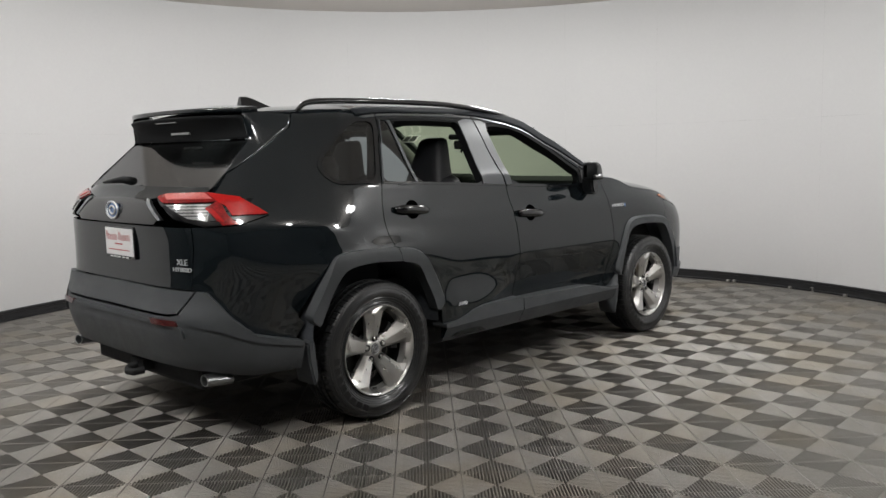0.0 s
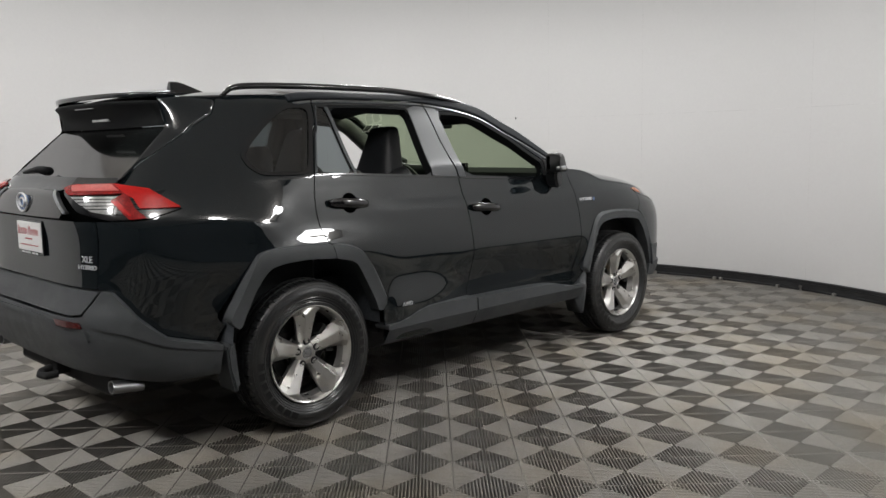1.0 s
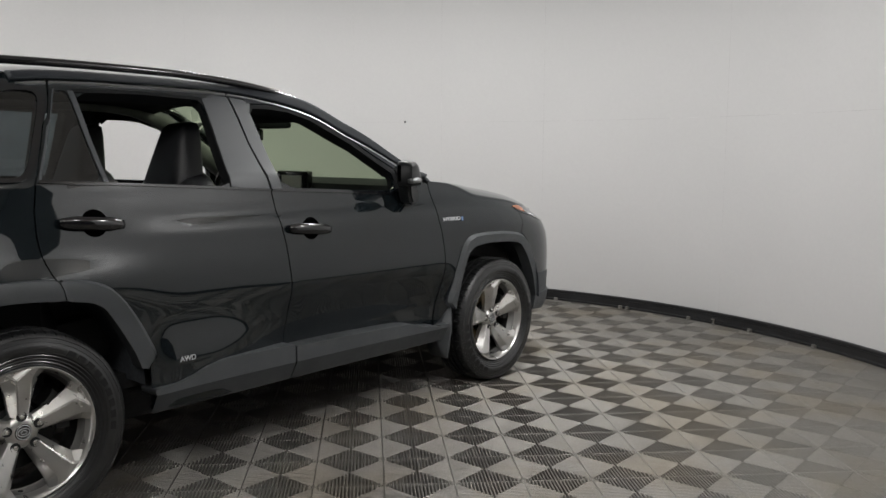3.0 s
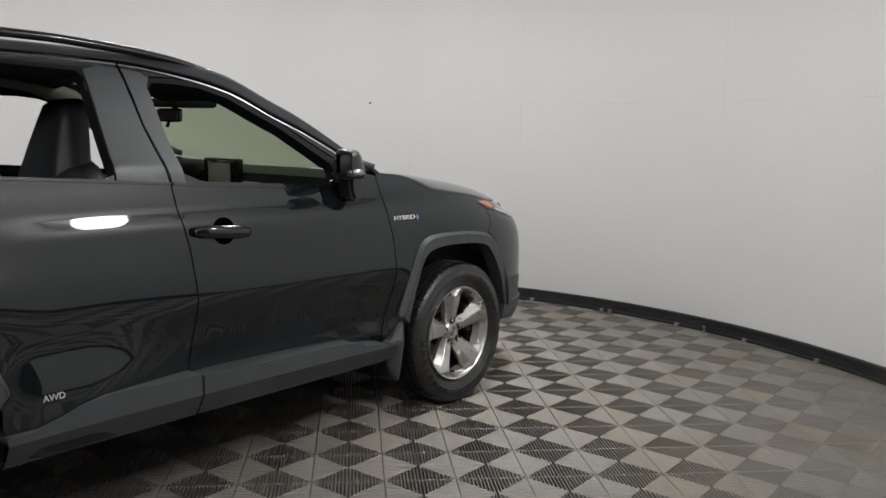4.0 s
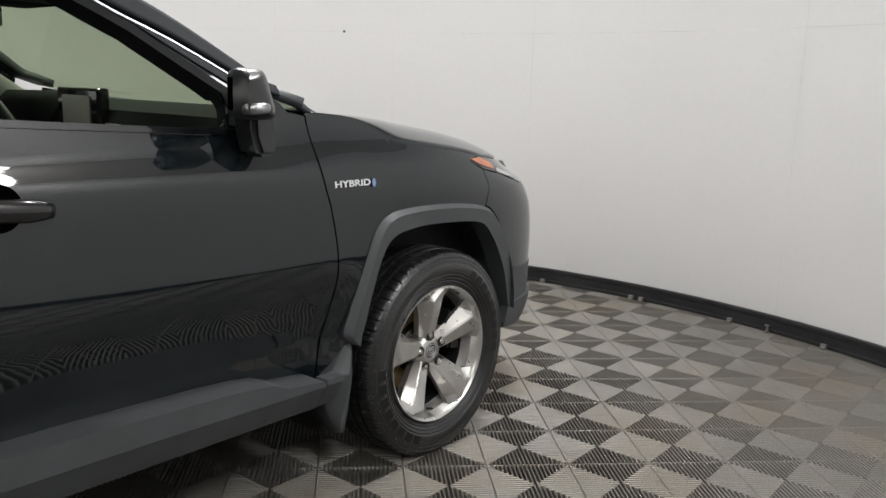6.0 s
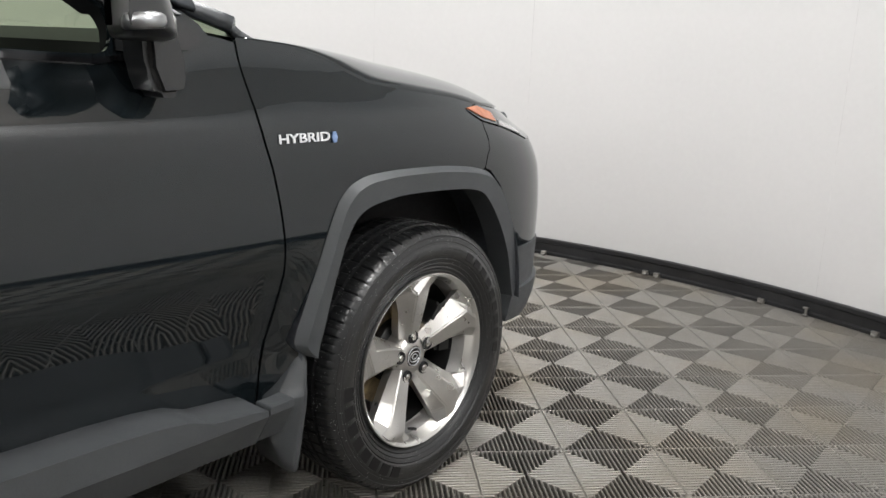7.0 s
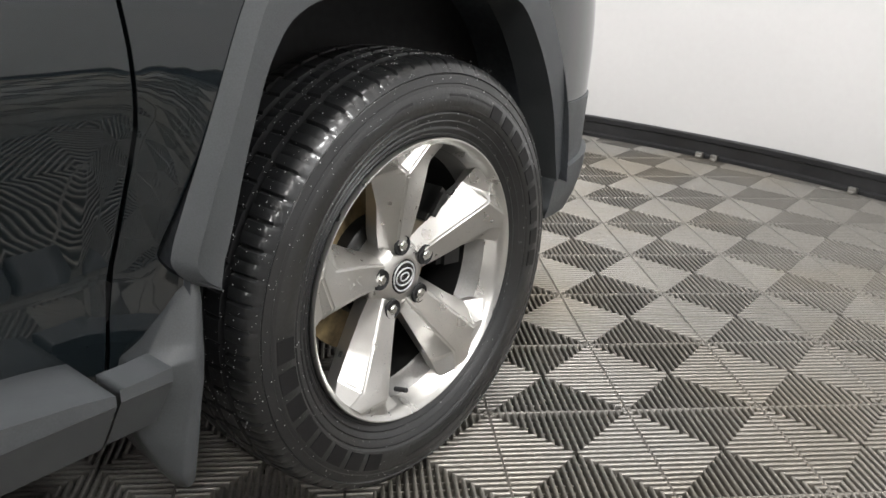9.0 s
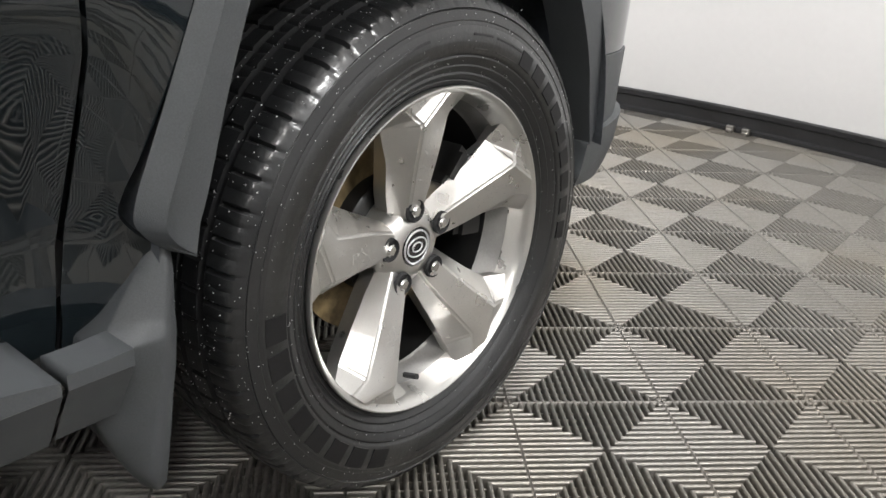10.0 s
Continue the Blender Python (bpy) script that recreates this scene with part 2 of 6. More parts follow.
# ---- the booth ----
def structure(ob, label):
    return tagged(ob, label, "", "", "structure")


def arc(a0, a1, n, r=RADIUS):
    return [(CENTRE[0] + r * math.cos(radians(a0 + (a1 - a0) * k / n)), CENTRE[1] + r * math.sin(radians(a0 + (a1 - a0) * k / n))) for k in range(n + 1)]


WALL_FROM, WALL_TO = 9.0, 246.0
bm = bmesh.new()
inner, outer = arc(WALL_FROM, WALL_TO, 128), arc(WALL_FROM, WALL_TO, 128, RADIUS + 0.12)
cols = []
for (x0, y0), (x1, y1) in zip(inner, outer):
    cols.append([bm.verts.new((x0, y0, -0.03)), bm.verts.new((x0, y0, CEILING + 0.01)), bm.verts.new((x1, y1, CEILING + 0.01)), bm.verts.new((x1, y1, -0.03))])
for a, b in zip(cols, cols[1:]):
    for i in range(4):
        bm.faces.new((a[i], b[i], b[(i + 1) % 4], a[(i + 1) % 4]))
bm.faces.new(cols[0])
bm.faces.new(cols[-1])
wall_round = structure(part("wall_curved", bm, WALL, angle=30), "smooth off-white curved wall of a photo booth")

# unseen dark walls added behind the camera: they close the entrance and darken reflections
(ax, ay), (bx, by) = inner[0], inner[-1]
def slab(name, lo, hi, material, label):
    b = bmesh.new()
    box(b, lo, hi)
    return structure(part(name, b, material), label)


slab("wall_east", (6.6, -6.2, -0.02), (6.72, ay, CEILING + 0.01), ENTRY, "added unseen dark wall beside the entrance")
slab("wall_south", (bx - 0.12, -6.32, -0.02), (6.72, -6.2, CEILING + 0.01), ENTRY, "added unseen dark wall behind the entrance")
slab("wall_return", (ax, ay, -0.02), (6.6, ay + 0.12, CEILING + 0.01), ENTRY, "added unseen dark wall beside the entrance")
slab("wall_west", (bx - 0.12, -6.2, -0.02), (bx, by, CEILING + 0.01), ENTRY, "added unseen dark wall beside the entrance")

bm = bmesh.new()
box(bm, (-4.6, -6.5, CEILING), (7.0, 5.6, CEILING + 0.12))
structure(part("ceiling", bm, CEIL), "matt beige ceiling over the booth")

# horizontal and upright panel joints, very thin strips on the wall
bm = bmesh.new()
strip = arc(20, 250, 100, RADIUS - 0.0015)
for (x0, y0), (x1, y1) in zip(strip, strip[1:]):
    bm.faces.new([bm.verts.new(p) for p in ((x0, y0, 1.617), (x1, y1, 1.617), (x1, y1, 1.6195), (x0, y0, 1.6195))])
tagged(part("panel_joint", bm, SEAM, wall_round), "thin grey joint between wall panels")
for a in (52, 76, 100, 114, 126, 148, 171):
    bm = bmesh.new()
    x, y = arc(a, a, 1, RADIUS - 0.0015)[0]
    t = Vector((-math.sin(radians(a)), math.cos(radians(a)), 0)) * 0.0012
    bm.faces.new([bm.verts.new(Vector((x, y, z)) + s * t) for z, s in ((0.08, -1), (0.08, 1), (CEILING, 1), (CEILING, -1))])
    part("panel_joint", bm, SEAM, wall_round)
# a small dark dot on the wall
bm = bmesh.new()
x, y = arc(119, 119, 1, RADIUS - 0.003)[0]
bmesh.ops.create_uvsphere(bm, u_segments=8, v_segments=6, radius=0.009, matrix=Matrix.Translation((x, y, 1.622)))
part("screw_head", bm, DARK, wall_round, "small dark dot")

# black base channel with a lip, and its clips
bm = bmesh.new()
prof = [(0.0, 0.0), (-0.026, 0.0), (-0.026, 0.014), (-0.012, 0.020), (-0.012, 0.066), (-0.019, 0.070), (-0.019, 0.090), (-0.014, 0.095), (0.0, 0.095)]
cols = []
for k in range(129):
    a = radians(WALL_FROM + (WALL_TO - WALL_FROM) * k / 128)
    cols.append([bm.verts.new((CENTRE[0] + (RADIUS - 0.002 + u) * math.cos(a), CENTRE[1] + (RADIUS - 0.002 + u) * math.sin(a), z)) for u, z in prof])
for a, b in zip(cols, cols[1:]):
    for i in range(len(prof) - 1):
        bm.faces.new((a[i], b[i], b[i + 1], a[i + 1]))
baseboard = structure(part("baseboard", bm, BASE, angle=25), "glossy black channel along the foot of the wall")


def clip_at(px, py, tall):
    d = Vector((px + 0.045 - CENTRE[0], py - CENTRE[1], 0)).normalized()
    r = RADIUS - 0.038
    m = Matrix.Translation(Vector((CENTRE[0], CENTRE[1], 0)) + d * r) @ Matrix.Rotation(math.atan2(d.y, d.x), 4, "Z")
    b = bmesh.new()
    if tall:
        box(b, (-0.004, -0.006, 0), (0.004, 0.006, 0.042), 0.002, m)
        box(b, (-0.014, -0.013, 0.036), (0.004, 0.013, 0.044), 0.002, m)
        box(b, (-0.014, -0.012, 0.0), (0.004, 0.012, 0.008), 0.002, m)
    else:
        box(b, (-0.010, -0.017, 0.0), (0.010, 0.017, 0.026), 0.005, m)
        box(b, (-0.018, -0.012, 0.0), (0.010, 0.012, 0.012), 0.003, m)
    part("clip", b, STEEL, baseboard, "dull steel clip")


for px, py, tall in ((0.29, 5.26, 0), (0.358, 5.25, 0), (0.96, 5.25, 0), (1.195, 5.21, 1), (1.54, 5.16, 0), (2.05, 4.86, 0), (-0.36, 5.3, 0), (-1.0, 5.1, 0)):
    clip_at(px, py, tall)

# ---- floor: interlocking ribbed tiles, four triangles of ribs in each ----
TILE_SIZE, TILE_TURN, TILE_AT = 0.285, radians(45.6), (1.514, 0.315)
RIBS, RIB = 20, 0.0078


def tile_geometry():
    verts, faces = [], []
    s, h = TILE_SIZE, TILE_SIZE / 2
    pitch = s / RIBS

    def bar(p, q, half, z0, z1, chamfer):
        d = (q - p).normalized()
        n = Vector((-d.y, d.x, 0))
        base = len(verts)
        section = ((-half, z0), (-half, z1 - chamfer), (-half * 0.71, z1 - chamfer * 0.29), (0, z1), (half * 0.71, z1 - chamfer * 0.29), (half, z1 - chamfer), (half, z0))
        for e in (p, q, q):
            for off, z in section:
                verts.append(e + n * off + Vector((0, 0, z)))
        for i in range(6):
            faces.append((base + i + 1, base + i, base + 7 + i, base + 8 + i))
        faces.append(tuple(base + 14 + i for i in range(7)))

    for quarter in range(4):
        m = Matrix.Rotation(quarter * math.pi / 2, 4, "Z")
        for i in range(RIBS):
            x = -h + (i + 0.5) * pitch
            reach = h - abs(x)
            if reach < 0.006:
                continue
            p = m @ Vector((x, -h + 0.0022, 0))
            q = m @ Vector((x, -h + reach + 0.002, 0))
            bar(p, q, RIB / 2, -0.030, 0.0, 0.0038)
        for k in range(1, 7):
            y = -h + k * h / 7
            w = h - k * h / 7
            bar(m @ Vector((-w, y, 0)), m @ Vector((w, y, 0)), 0.0012, -0.030, -0.0110, 0.0008)
        bar(m @ Vector((-h + 0.002, -h + 0.0016, 0)), m @ Vector((h - 0.002, -h + 0.0016, 0)), 0.0012, -0.030, -0.0012, 0.0004)
    return verts, faces


tile_verts, tile_faces = tile_geometry()
tile_mesh = bpy.data.meshes.new("floor_tile")
tile_mesh.from_pydata(tile_verts, [], tile_faces)
tile_mesh.materials.append(TILE)
for face in tile_mesh.polygons:
    face.use_smooth = True

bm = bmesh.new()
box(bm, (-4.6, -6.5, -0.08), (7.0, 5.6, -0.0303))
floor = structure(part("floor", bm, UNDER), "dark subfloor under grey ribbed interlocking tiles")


def tile_centre(i, j):
    u, v = (i + 0.5) * TILE_SIZE, (j + 0.5) * TILE_SIZE
    c, s = math.cos(TILE_TURN), math.sin(TILE_TURN)
    return TILE_AT[0] + u * c - v * s, TILE_AT[1] + u * s + v * c

# ---- the car: x to its right, y ahead, the rear axle at y = 0 ----
car = thing("car", "glossy black compact SUV with grey cladding, standing on ribbed tiles", "car")
WHEELBASE = 2.69

# body chart: numbers shared by all panels
def lerp_table(rows, v):
    if v <= rows[0][0]:
        return rows[0][1]
    for (a, p), (b, q) in zip(rows, rows[1:]):
        if v <= b:
            k = (v - a) / (b - a)
            return p + (q - p) * k
    return rows[-1][1]

def smooth_table(rows, v):
    # monotone cubic through the rows
    n = len(rows)
    if v <= rows[0][0]:
        return rows[0][1]
    if v >= rows[-1][0]:
        return rows[-1][1]
    i = max(k for k in range(n - 1) if rows[k][0] <= v)
    def slope(k):
        if k == 0 or k == n - 1:
            j = min(k, n - 2)
            return (rows[j + 1][1] - rows[j][1]) / (rows[j + 1][0] - rows[j][0])
        a = (rows[k][1] - rows[k - 1][1]) / (rows[k][0] - rows[k - 1][0])
        b = (rows[k + 1][1] - rows[k][1]) / (rows[k + 1][0] - rows[k][0])
        return 0 if a * b <= 0 else 2 * a * b / (a + b)
    h = rows[i + 1][0] - rows[i][0]
    k = (v - rows[i][0]) / h
    m0, m1 = slope(i) * h, slope(i + 1) * h
    p0, p1 = rows[i][1], rows[i + 1][1]
    return (2 * k**3 - 3 * k**2 + 1) * p0 + (k**3 - 2 * k**2 + k) * m0 + (3 * k**2 - 2 * k**3) * p1 + (k**3 - k**2) * m1

WIDTH = [(0.18, 0.80), (0.28, 0.855), (0.40, 0.893), (0.50, 0.892), (0.60, 0.895), (0.66, 0.899), (0.72, 0.902), (0.76, 0.903), (0.90, 0.895), (1.00, 0.888), (1.06, 0.880), (1.12, 0.870), (1.17, 0.8605), (1.225, 0.8495), (1.25, 0.832), (1.35, 0.775), (1.50, 0.697), (1.575, 0.648), (1.62, 0.585), (1.67, 0.45)]
REAR = [(0.20, -0.90), (0.30, -0.90), (0.45, -0.960), (0.58, -0.99), (0.62, -0.99), (0.72, -0.96), (0.80, -0.945), (0.95, -0.945), (1.08, -0.955), (1.16, -0.94), (1.22, -0.87), (1.50, -0.62), (1.60, -0.52), (1.70, -0.4)]
FRONT = [(0.20, 3.42), (0.34, 3.55), (0.45, 3.60), (0.60, 3.61), (0.80, 3.585), (0.90, 3.52), (0.935, 3.45), (0.97, 3.37), (1.03, 3.29), (1.70, 3.29)]
YR, NR, YF, NF = 0.3, 5.2, 2.0, 4.7


def arc_table(n, w, d):
    rows, last, total = [], None, 0.0
    for k in range(241):
        f = k / 240 * math.pi / 2
        p = Vector((w * max(0.0, math.cos(f)) ** (2 / n), d * math.sin(f) ** (2 / n)))
        total += (p - last).length if last else 0
        rows.append((total, f))
        last = p
    return rows


ARC_R, ARC_F = arc_table(NR, 0.9, 1.25), arc_table(NF, 0.9, 1.6)
ARC_RI, ARC_FI = [(f, a) for a, f in ARC_R], [(f, a) for a, f in ARC_F]


def ease(k):
    k = min(1, max(0, k))
    return k * k * (3 - 2 * k)


def girth(y, z):
    w = smooth_table(WIDTH, z)
    # the haunch over the rear wheel, and the doors' shoulder
    reach = math.exp(-(((y + 0.15) / 0.40) ** 2)) if y < -0.15 else 1 - 0.85 * ease((y - 0.05) / 0.60) - 0.15 * ease((y - 0.8) / 0.8)
    w += 0.037 * reach * math.exp(-((z - 0.870) / (0.12 if z < 0.870 else 0.080)) ** 2)
    # behind the rear door one even slope falls from the roof to the crease between lamp and arch
    k = ease((0.02 - y) / 0.36) * ease((z - 0.86) / 0.10) * (1 - 0.5 * ease((-0.50 - y) / 0.2))
    if k > 0:
        cap = 0.905 + 0.027 * ease((y + 0.50) / 0.35)
        slope = 0.771 + (1.31 - z) * 0.52 if z < 1.31 else smooth_table(WIDTH, z) - 0.026
        w += k * (-0.005 * math.log(math.exp(-cap / 0.005) + math.exp(-slope / 0.005)) - w)
    w -= 0.012 * ease((y - 0.35) / 0.35) * ease((2.3 - y) / 0.4) * ease((z - 1.015) / 0.075)
    w += 0.020 * math.exp(-(((y - 2.72) / 0.45) ** 2) - ((z - 0.93) / 0.10) ** 2)
    if y < -0.40 and z < 0.52:
        k = min(1, (0.52 - z) / 0.16) * min(1, (-0.40 - y) / 0.1)
        w -= 0.045 * k * k
    if z > 1.0 and y > 1.0:
        k = min(1, (z - 1.0) / 0.16)
        w -= 0.035 * k * k * (3 - 2 * k) * ((y - 1.0) / 1.2) ** 2
    return w


def hollow(y, z):
    """How far the front door's lower flank is drawn in; it runs out in the rear door, whose foot flares."""
    top = 0.742 - 0.03 * ease((1.25 - y) / 0.5)
    depth = min(0.225, max(0.0, top - z))
    fall = depth - 0.020 * (1 - math.exp(-depth / 0.020))
    flare = 0.026 * ease((0.69 - z) / 0.19) * ease((y - 0.44) / 0.14) * ease((1.42 - y) / 0.55)
    return 0.31 * fall * ease((y - 0.72) / 0.50) * ease((2.31 - y) / 0.15) - flare


def rear_power(z):
    """The rear corners are rounder in plan higher up."""
    return NR - 0.8 * ease((z - 0.95) / 0.25)


def skin(s, z, drawn=True):
    """A point of the body's skin; s runs along the flank and round the corners."""
    if s < YR:
        f = lerp_table(ARC_R, YR - s)
        n = rear_power(z)
        t, c = math.sin(f) ** (2 / n), max(0.0, math.cos(f)) ** (2 / n)
        y = YR - (YR - smooth_table(REAR, z)) * t
    elif s > YF:
        f = lerp_table(ARC_F, s - YF)
        t, c = math.sin(f) ** (2 / NF), max(0.0, math.cos(f)) ** (2 / NF)
        y = YF + (smooth_table(FRONT, z) - YF) * t
    else:
        y, c = s, 1.0
    w = girth(y, z) - (hollow(y, z) if drawn and z < 0.75 else 0)
    return Vector((w * c, y, z))


def SY(y, z):
    """Chart place of the flank's point at length y."""
    if y < YR:
        t = min(1, (YR - y) / (YR - smooth_table(REAR, z)))
        return (YR - lerp_table(ARC_RI, math.asin(t ** (rear_power(z) / 2))), z)
    if y > YF:
        t = min(1, (y - YF) / (smooth_table(FRONT, z) - YF))
        return (YF + lerp_table(ARC_FI, math.asin(t ** (NF / 2))), z)
    return (y, z)


def SX(x, z, front=False):
    """Chart place of the point at half width x on the rear (or front) face."""
    c = min(1, max(0, x / smooth_table(WIDTH, z)))
    f = math.acos(c ** ((NF if front else rear_power(z)) / 2))
    return (YF + lerp_table(ARC_FI, f), z) if front else (YR - lerp_table(ARC_RI, f), z)


def firm(s, z):
    """The skin without the doors' hollow, under the sill cladding."""
    return skin(s, z, False)


def firm_normal(s, z):
    return skin_normal(s, z, firm)


def tucked(s, z):
    """The rear quarter's skin, drawn in below the crease that runs from the lamp to the arch."""
    p = skin(s, z)
    p.x -= 0.060 * ease((-0.26 - p.y) / 0.22) * ease((0.94 - z) / 0.40) * ease((p.x - 0.55) / 0.25)
    return p


def tucked_normal(s, z):
    return skin_normal(s, z, tucked)


def skin_normal(s, z, base=None):
    base = base or skin
    e = 0.004
    a = base(s + e, z) - base(s - e, z)
    b = base(s, z + e) - base(s, z - e)
    n = a.cross(b)
    return n.normalized() if n.length > 1e-12 else Vector((1, 0, 0))


def inside(p, loop):
    x, y = p
    hit = False
    for (x0, y0), (x1, y1) in zip(loop, loop[1:] + loop[:1]):
        if (y0 > y) != (y1 > y) and x < (x1 - x0) * (y - y0) / (y1 - y0) + x0:
            hit = not hit
    return hit


def soften(loop, times=2, k=0.2):
    for _ in range(times):
        out = []
        for a, b in zip(loop, loop[1:] + loop[:1]):
            out += [(a[0] + (b[0] - a[0]) * k, a[1] + (b[1] - a[1]) * k), (b[0] + (a[0] - b[0]) * k, b[1] + (a[1] - b[1]) * k)]
        loop = out
    return loop


def resample(loop, step):
    out = []
    for a, b in zip(loop, loop[1:] + loop[:1]):
        n = max(1, int(math.hypot(b[0] - a[0], b[1] - a[1]) / step + 0.5))
        out += [(a[0] + (b[0] - a[0]) * k / n, a[1] + (b[1] - a[1]) * k / n) for k in range(n)]
    return out


def sheet(name, loops, fn, normal_fn, material, parent, proud=0.0, depth=0.012, step=0.03, side=1, label=""):
    """A panel cut from a surface: outer loop and holes in its chart, with returned edges of some depth."""
    loops = [resample(l, step * 0.8) for l in loops]
    pts = [p for l in loops for p in l]
    edges, n = [], 0
    for l in loops:
        edges += [(n + k, n + (k + 1) % len(l)) for k in range(len(l))]
        n += len(l)
    xs, ys = [p[0] for p in loops[0]], [p[1] for p in loops[0]]
    bpts = np.array(pts)
    extra = []
    for i in range(int((max(xs) - min(xs)) / step) + 1):
        for j in range(int((max(ys) - min(ys)) / step) + 1):
            p = (min(xs) + (i + 0.5 + 0.25 * (j % 2)) * step, min(ys) + (j + 0.5) * step)
            if inside(p, loops[0]) and not any(inside(p, h) for h in loops[1:]) and np.min((bpts[:, 0] - p[0]) ** 2 + (bpts[:, 1] - p[1]) ** 2) > (0.5 * step) ** 2:
                extra.append(p)
    v2, _, tris, orig, _, _ = delaunay_2d_cdt([Vector(p) for p in pts + extra], edges, [], 0, 1e-6)
    tris = [t for t in tris if inside(c := ((v2[t[0]].x + v2[t[1]].x + v2[t[2]].x) / 3, (v2[t[0]].y + v2[t[1]].y + v2[t[2]].y) / 3), loops[0]) and not any(inside(c, h) for h in loops[1:])]
    flip = Matrix.Diagonal((side, 1, 1))
    verts, normals = [], []
    for v in v2:
        nn = normal_fn(v.x, v.y)
        verts.append(flip @ (fn(v.x, v.y) + nn * proud))
        normals.append(flip @ nn)
    faces = []
    for t in tris:
        a, b, c = (verts[i] for i in t)
        good = (b - a).cross(c - a).dot(normals[t[0]]) > 0
        faces.append(tuple(t) if good else tuple(reversed(t)))
    if depth:
        for l in loops:
            base = len(verts)
            m = len(l)
            for k, p in enumerate(l):
                nn = normal_fn(*p)
                o = fn(*p)
                q = fn(*l[(k + 1) % m]) - fn(*l[k - 1])
                outw = q.cross(nn)
                outw = outw.normalized() if outw.length > 1e-12 else nn
                mid = (p[0] + (l[(k + 1) % m][1] - l[k - 1][1]) * 1e-3, p[1] - (l[(k + 1) % m][0] - l[k - 1][0]) * 1e-3)
                solid = inside(mid, loops[0]) and not any(inside(mid, h) for h in loops[1:])
                probe = fn(*mid) - o
                if (outw.dot(probe) > 0) == solid:
                    outw = -outw
                verts += [flip @ (o + nn * proud), flip @ (o + nn * (proud - depth))]
                normals += [flip @ outw, flip @ outw]
            for k in range(m):
                a, b, c, d = base + 2 * k, base + 2 * ((k + 1) % m), base + 2 * ((k + 1) % m) + 1, base + 2 * k + 1
                good = (verts[b] - verts[a]).cross(verts[c] - verts[a]).dot(normals[a]) > 0
                faces.append((a, b, c, d) if good else (d, c, b, a))
    mesh = bpy.data.meshes.new(name)
    mesh.from_pydata([tuple(v) for v in verts], [], faces)
    ob = finish(name, mesh, material, parent, label)
    mesh.normals_split_custom_set_from_vertices([tuple(v) for v in normals])
    return ob


def flat_panel(name, loop, material, parent=None, proud=0.0, depth=0.012, step=0.03, side=1, label="", holes=(), charted=False, base=None):
    conv = (lambda l: l) if charted else (lambda l: [SY(*p) for p in l])
    return sheet(name, [conv(loop)] + [conv(h) for h in holes], base or skin, firm_normal if base else skin_normal, material, parent or car, proud, depth, step, side, label)


# outlines in (length, height)
CHROME_LINE = [(0.105, 1.566), (0.23, 1.579), (0.45, 1.586), (0.70, 1.586), (1.02, 1.578), (1.25, 1.550), (1.45, 1.504), (1.655, 1.405), (1.77, 1.355), (1.93, 1.268), (2.04, 1.205)]
GAP_C = [(0.237, 1.590), (0.172, 1.427), (0.085, 1.220), (0.069, 1.130), (0.070, 1.010), (0.098, 0.905), (0.108, 0.888)]
GAP_B = [(1.024, 1.590), (1.046, 1.375), (1.092, 1.165), (1.104, 1.075), (1.135, 0.930), (1.156, 0.760), (1.156, 0.670), (1.150, 0.490), (1.150, 0.330)]
GAP_A = [(2.148, 1.168), (2.160, 0.995), (2.186, 0.895), (2.206, 0.775), (2.211, 0.690), (2.196, 0.520), (2.170, 0.330)]
FLARE_R = [(-0.425, 0.568), (-0.455, 0.594), (-0.462, 0.622), (-0.420, 0.690), (-0.376, 0.770), (-0.335, 0.838), (-0.300, 0.884), (-0.240, 0.898), (-0.132, 0.902), (0.008, 0.901), (0.111, 0.893), (0.221, 0.879), (0.292, 0.851), (0.335, 0.815), (0.381, 0.762), (0.430, 0.690), (0.468, 0.620), (0.500, 0.556), (0.468, 0.512)]
FLARE_R_IN = [(-0.398, 0.570), (-0.345, 0.695), (-0.290, 0.780), (-0.245, 0.817), (-0.170, 0.830), (-0.030, 0.834), (0.115, 0.822), (0.222, 0.803), (0.272, 0.775), (0.322, 0.712), (0.400, 0.585), (0.428, 0.512)]
FLARE_F = [(2.274, 0.486), (2.252, 0.503), (2.238, 0.525), (2.245, 0.552), (2.262, 0.592), (2.292, 0.668), (2.338, 0.785), (2.362, 0.832), (2.394, 0.864), (2.440, 0.882), (2.540, 0.888), (2.700, 0.884), (2.850, 0.868), (2.945, 0.846), (3.010, 0.800), (3.090, 0.700), (3.170, 0.578), (3.190, 0.500)]
FLARE_F_IN = [(2.303, 0.516), (2.322, 0.585), (2.340, 0.656), (2.368, 0.742), (2.402, 0.793), (2.448, 0.816), (2.560, 0.829), (2.720, 0.823), (2.840, 0.812), (2.907, 0.791), (2.985, 0.710), (3.068, 0.594), (3.118, 0.440)]
HOOD_LINE = [(2.150, 1.178), (2.300, 1.163), (2.400, 1.135), (2.505, 1.087), (2.600, 1.073), (2.825, 1.046), (2.925, 1.026)]


def rounded(line):
    for _ in range(2):
        out = [line[0]]
        for a, b in zip(line, line[1:]):
            out += [(a[0] * 0.8 + b[0] * 0.2, a[1] * 0.8 + b[1] * 0.2), (a[0] * 0.2 + b[0] * 0.8, a[1] * 0.2 + b[1] * 0.8)]
        line = out + [line[-1]]
    return line


FLARE_R, FLARE_R_IN, FLARE_F, FLARE_F_IN = (rounded(line) for line in (FLARE_R, FLARE_R_IN, FLARE_F, FLARE_F_IN))


def shift(line, dy):
    return [(y + dy, z) for y, z in line]


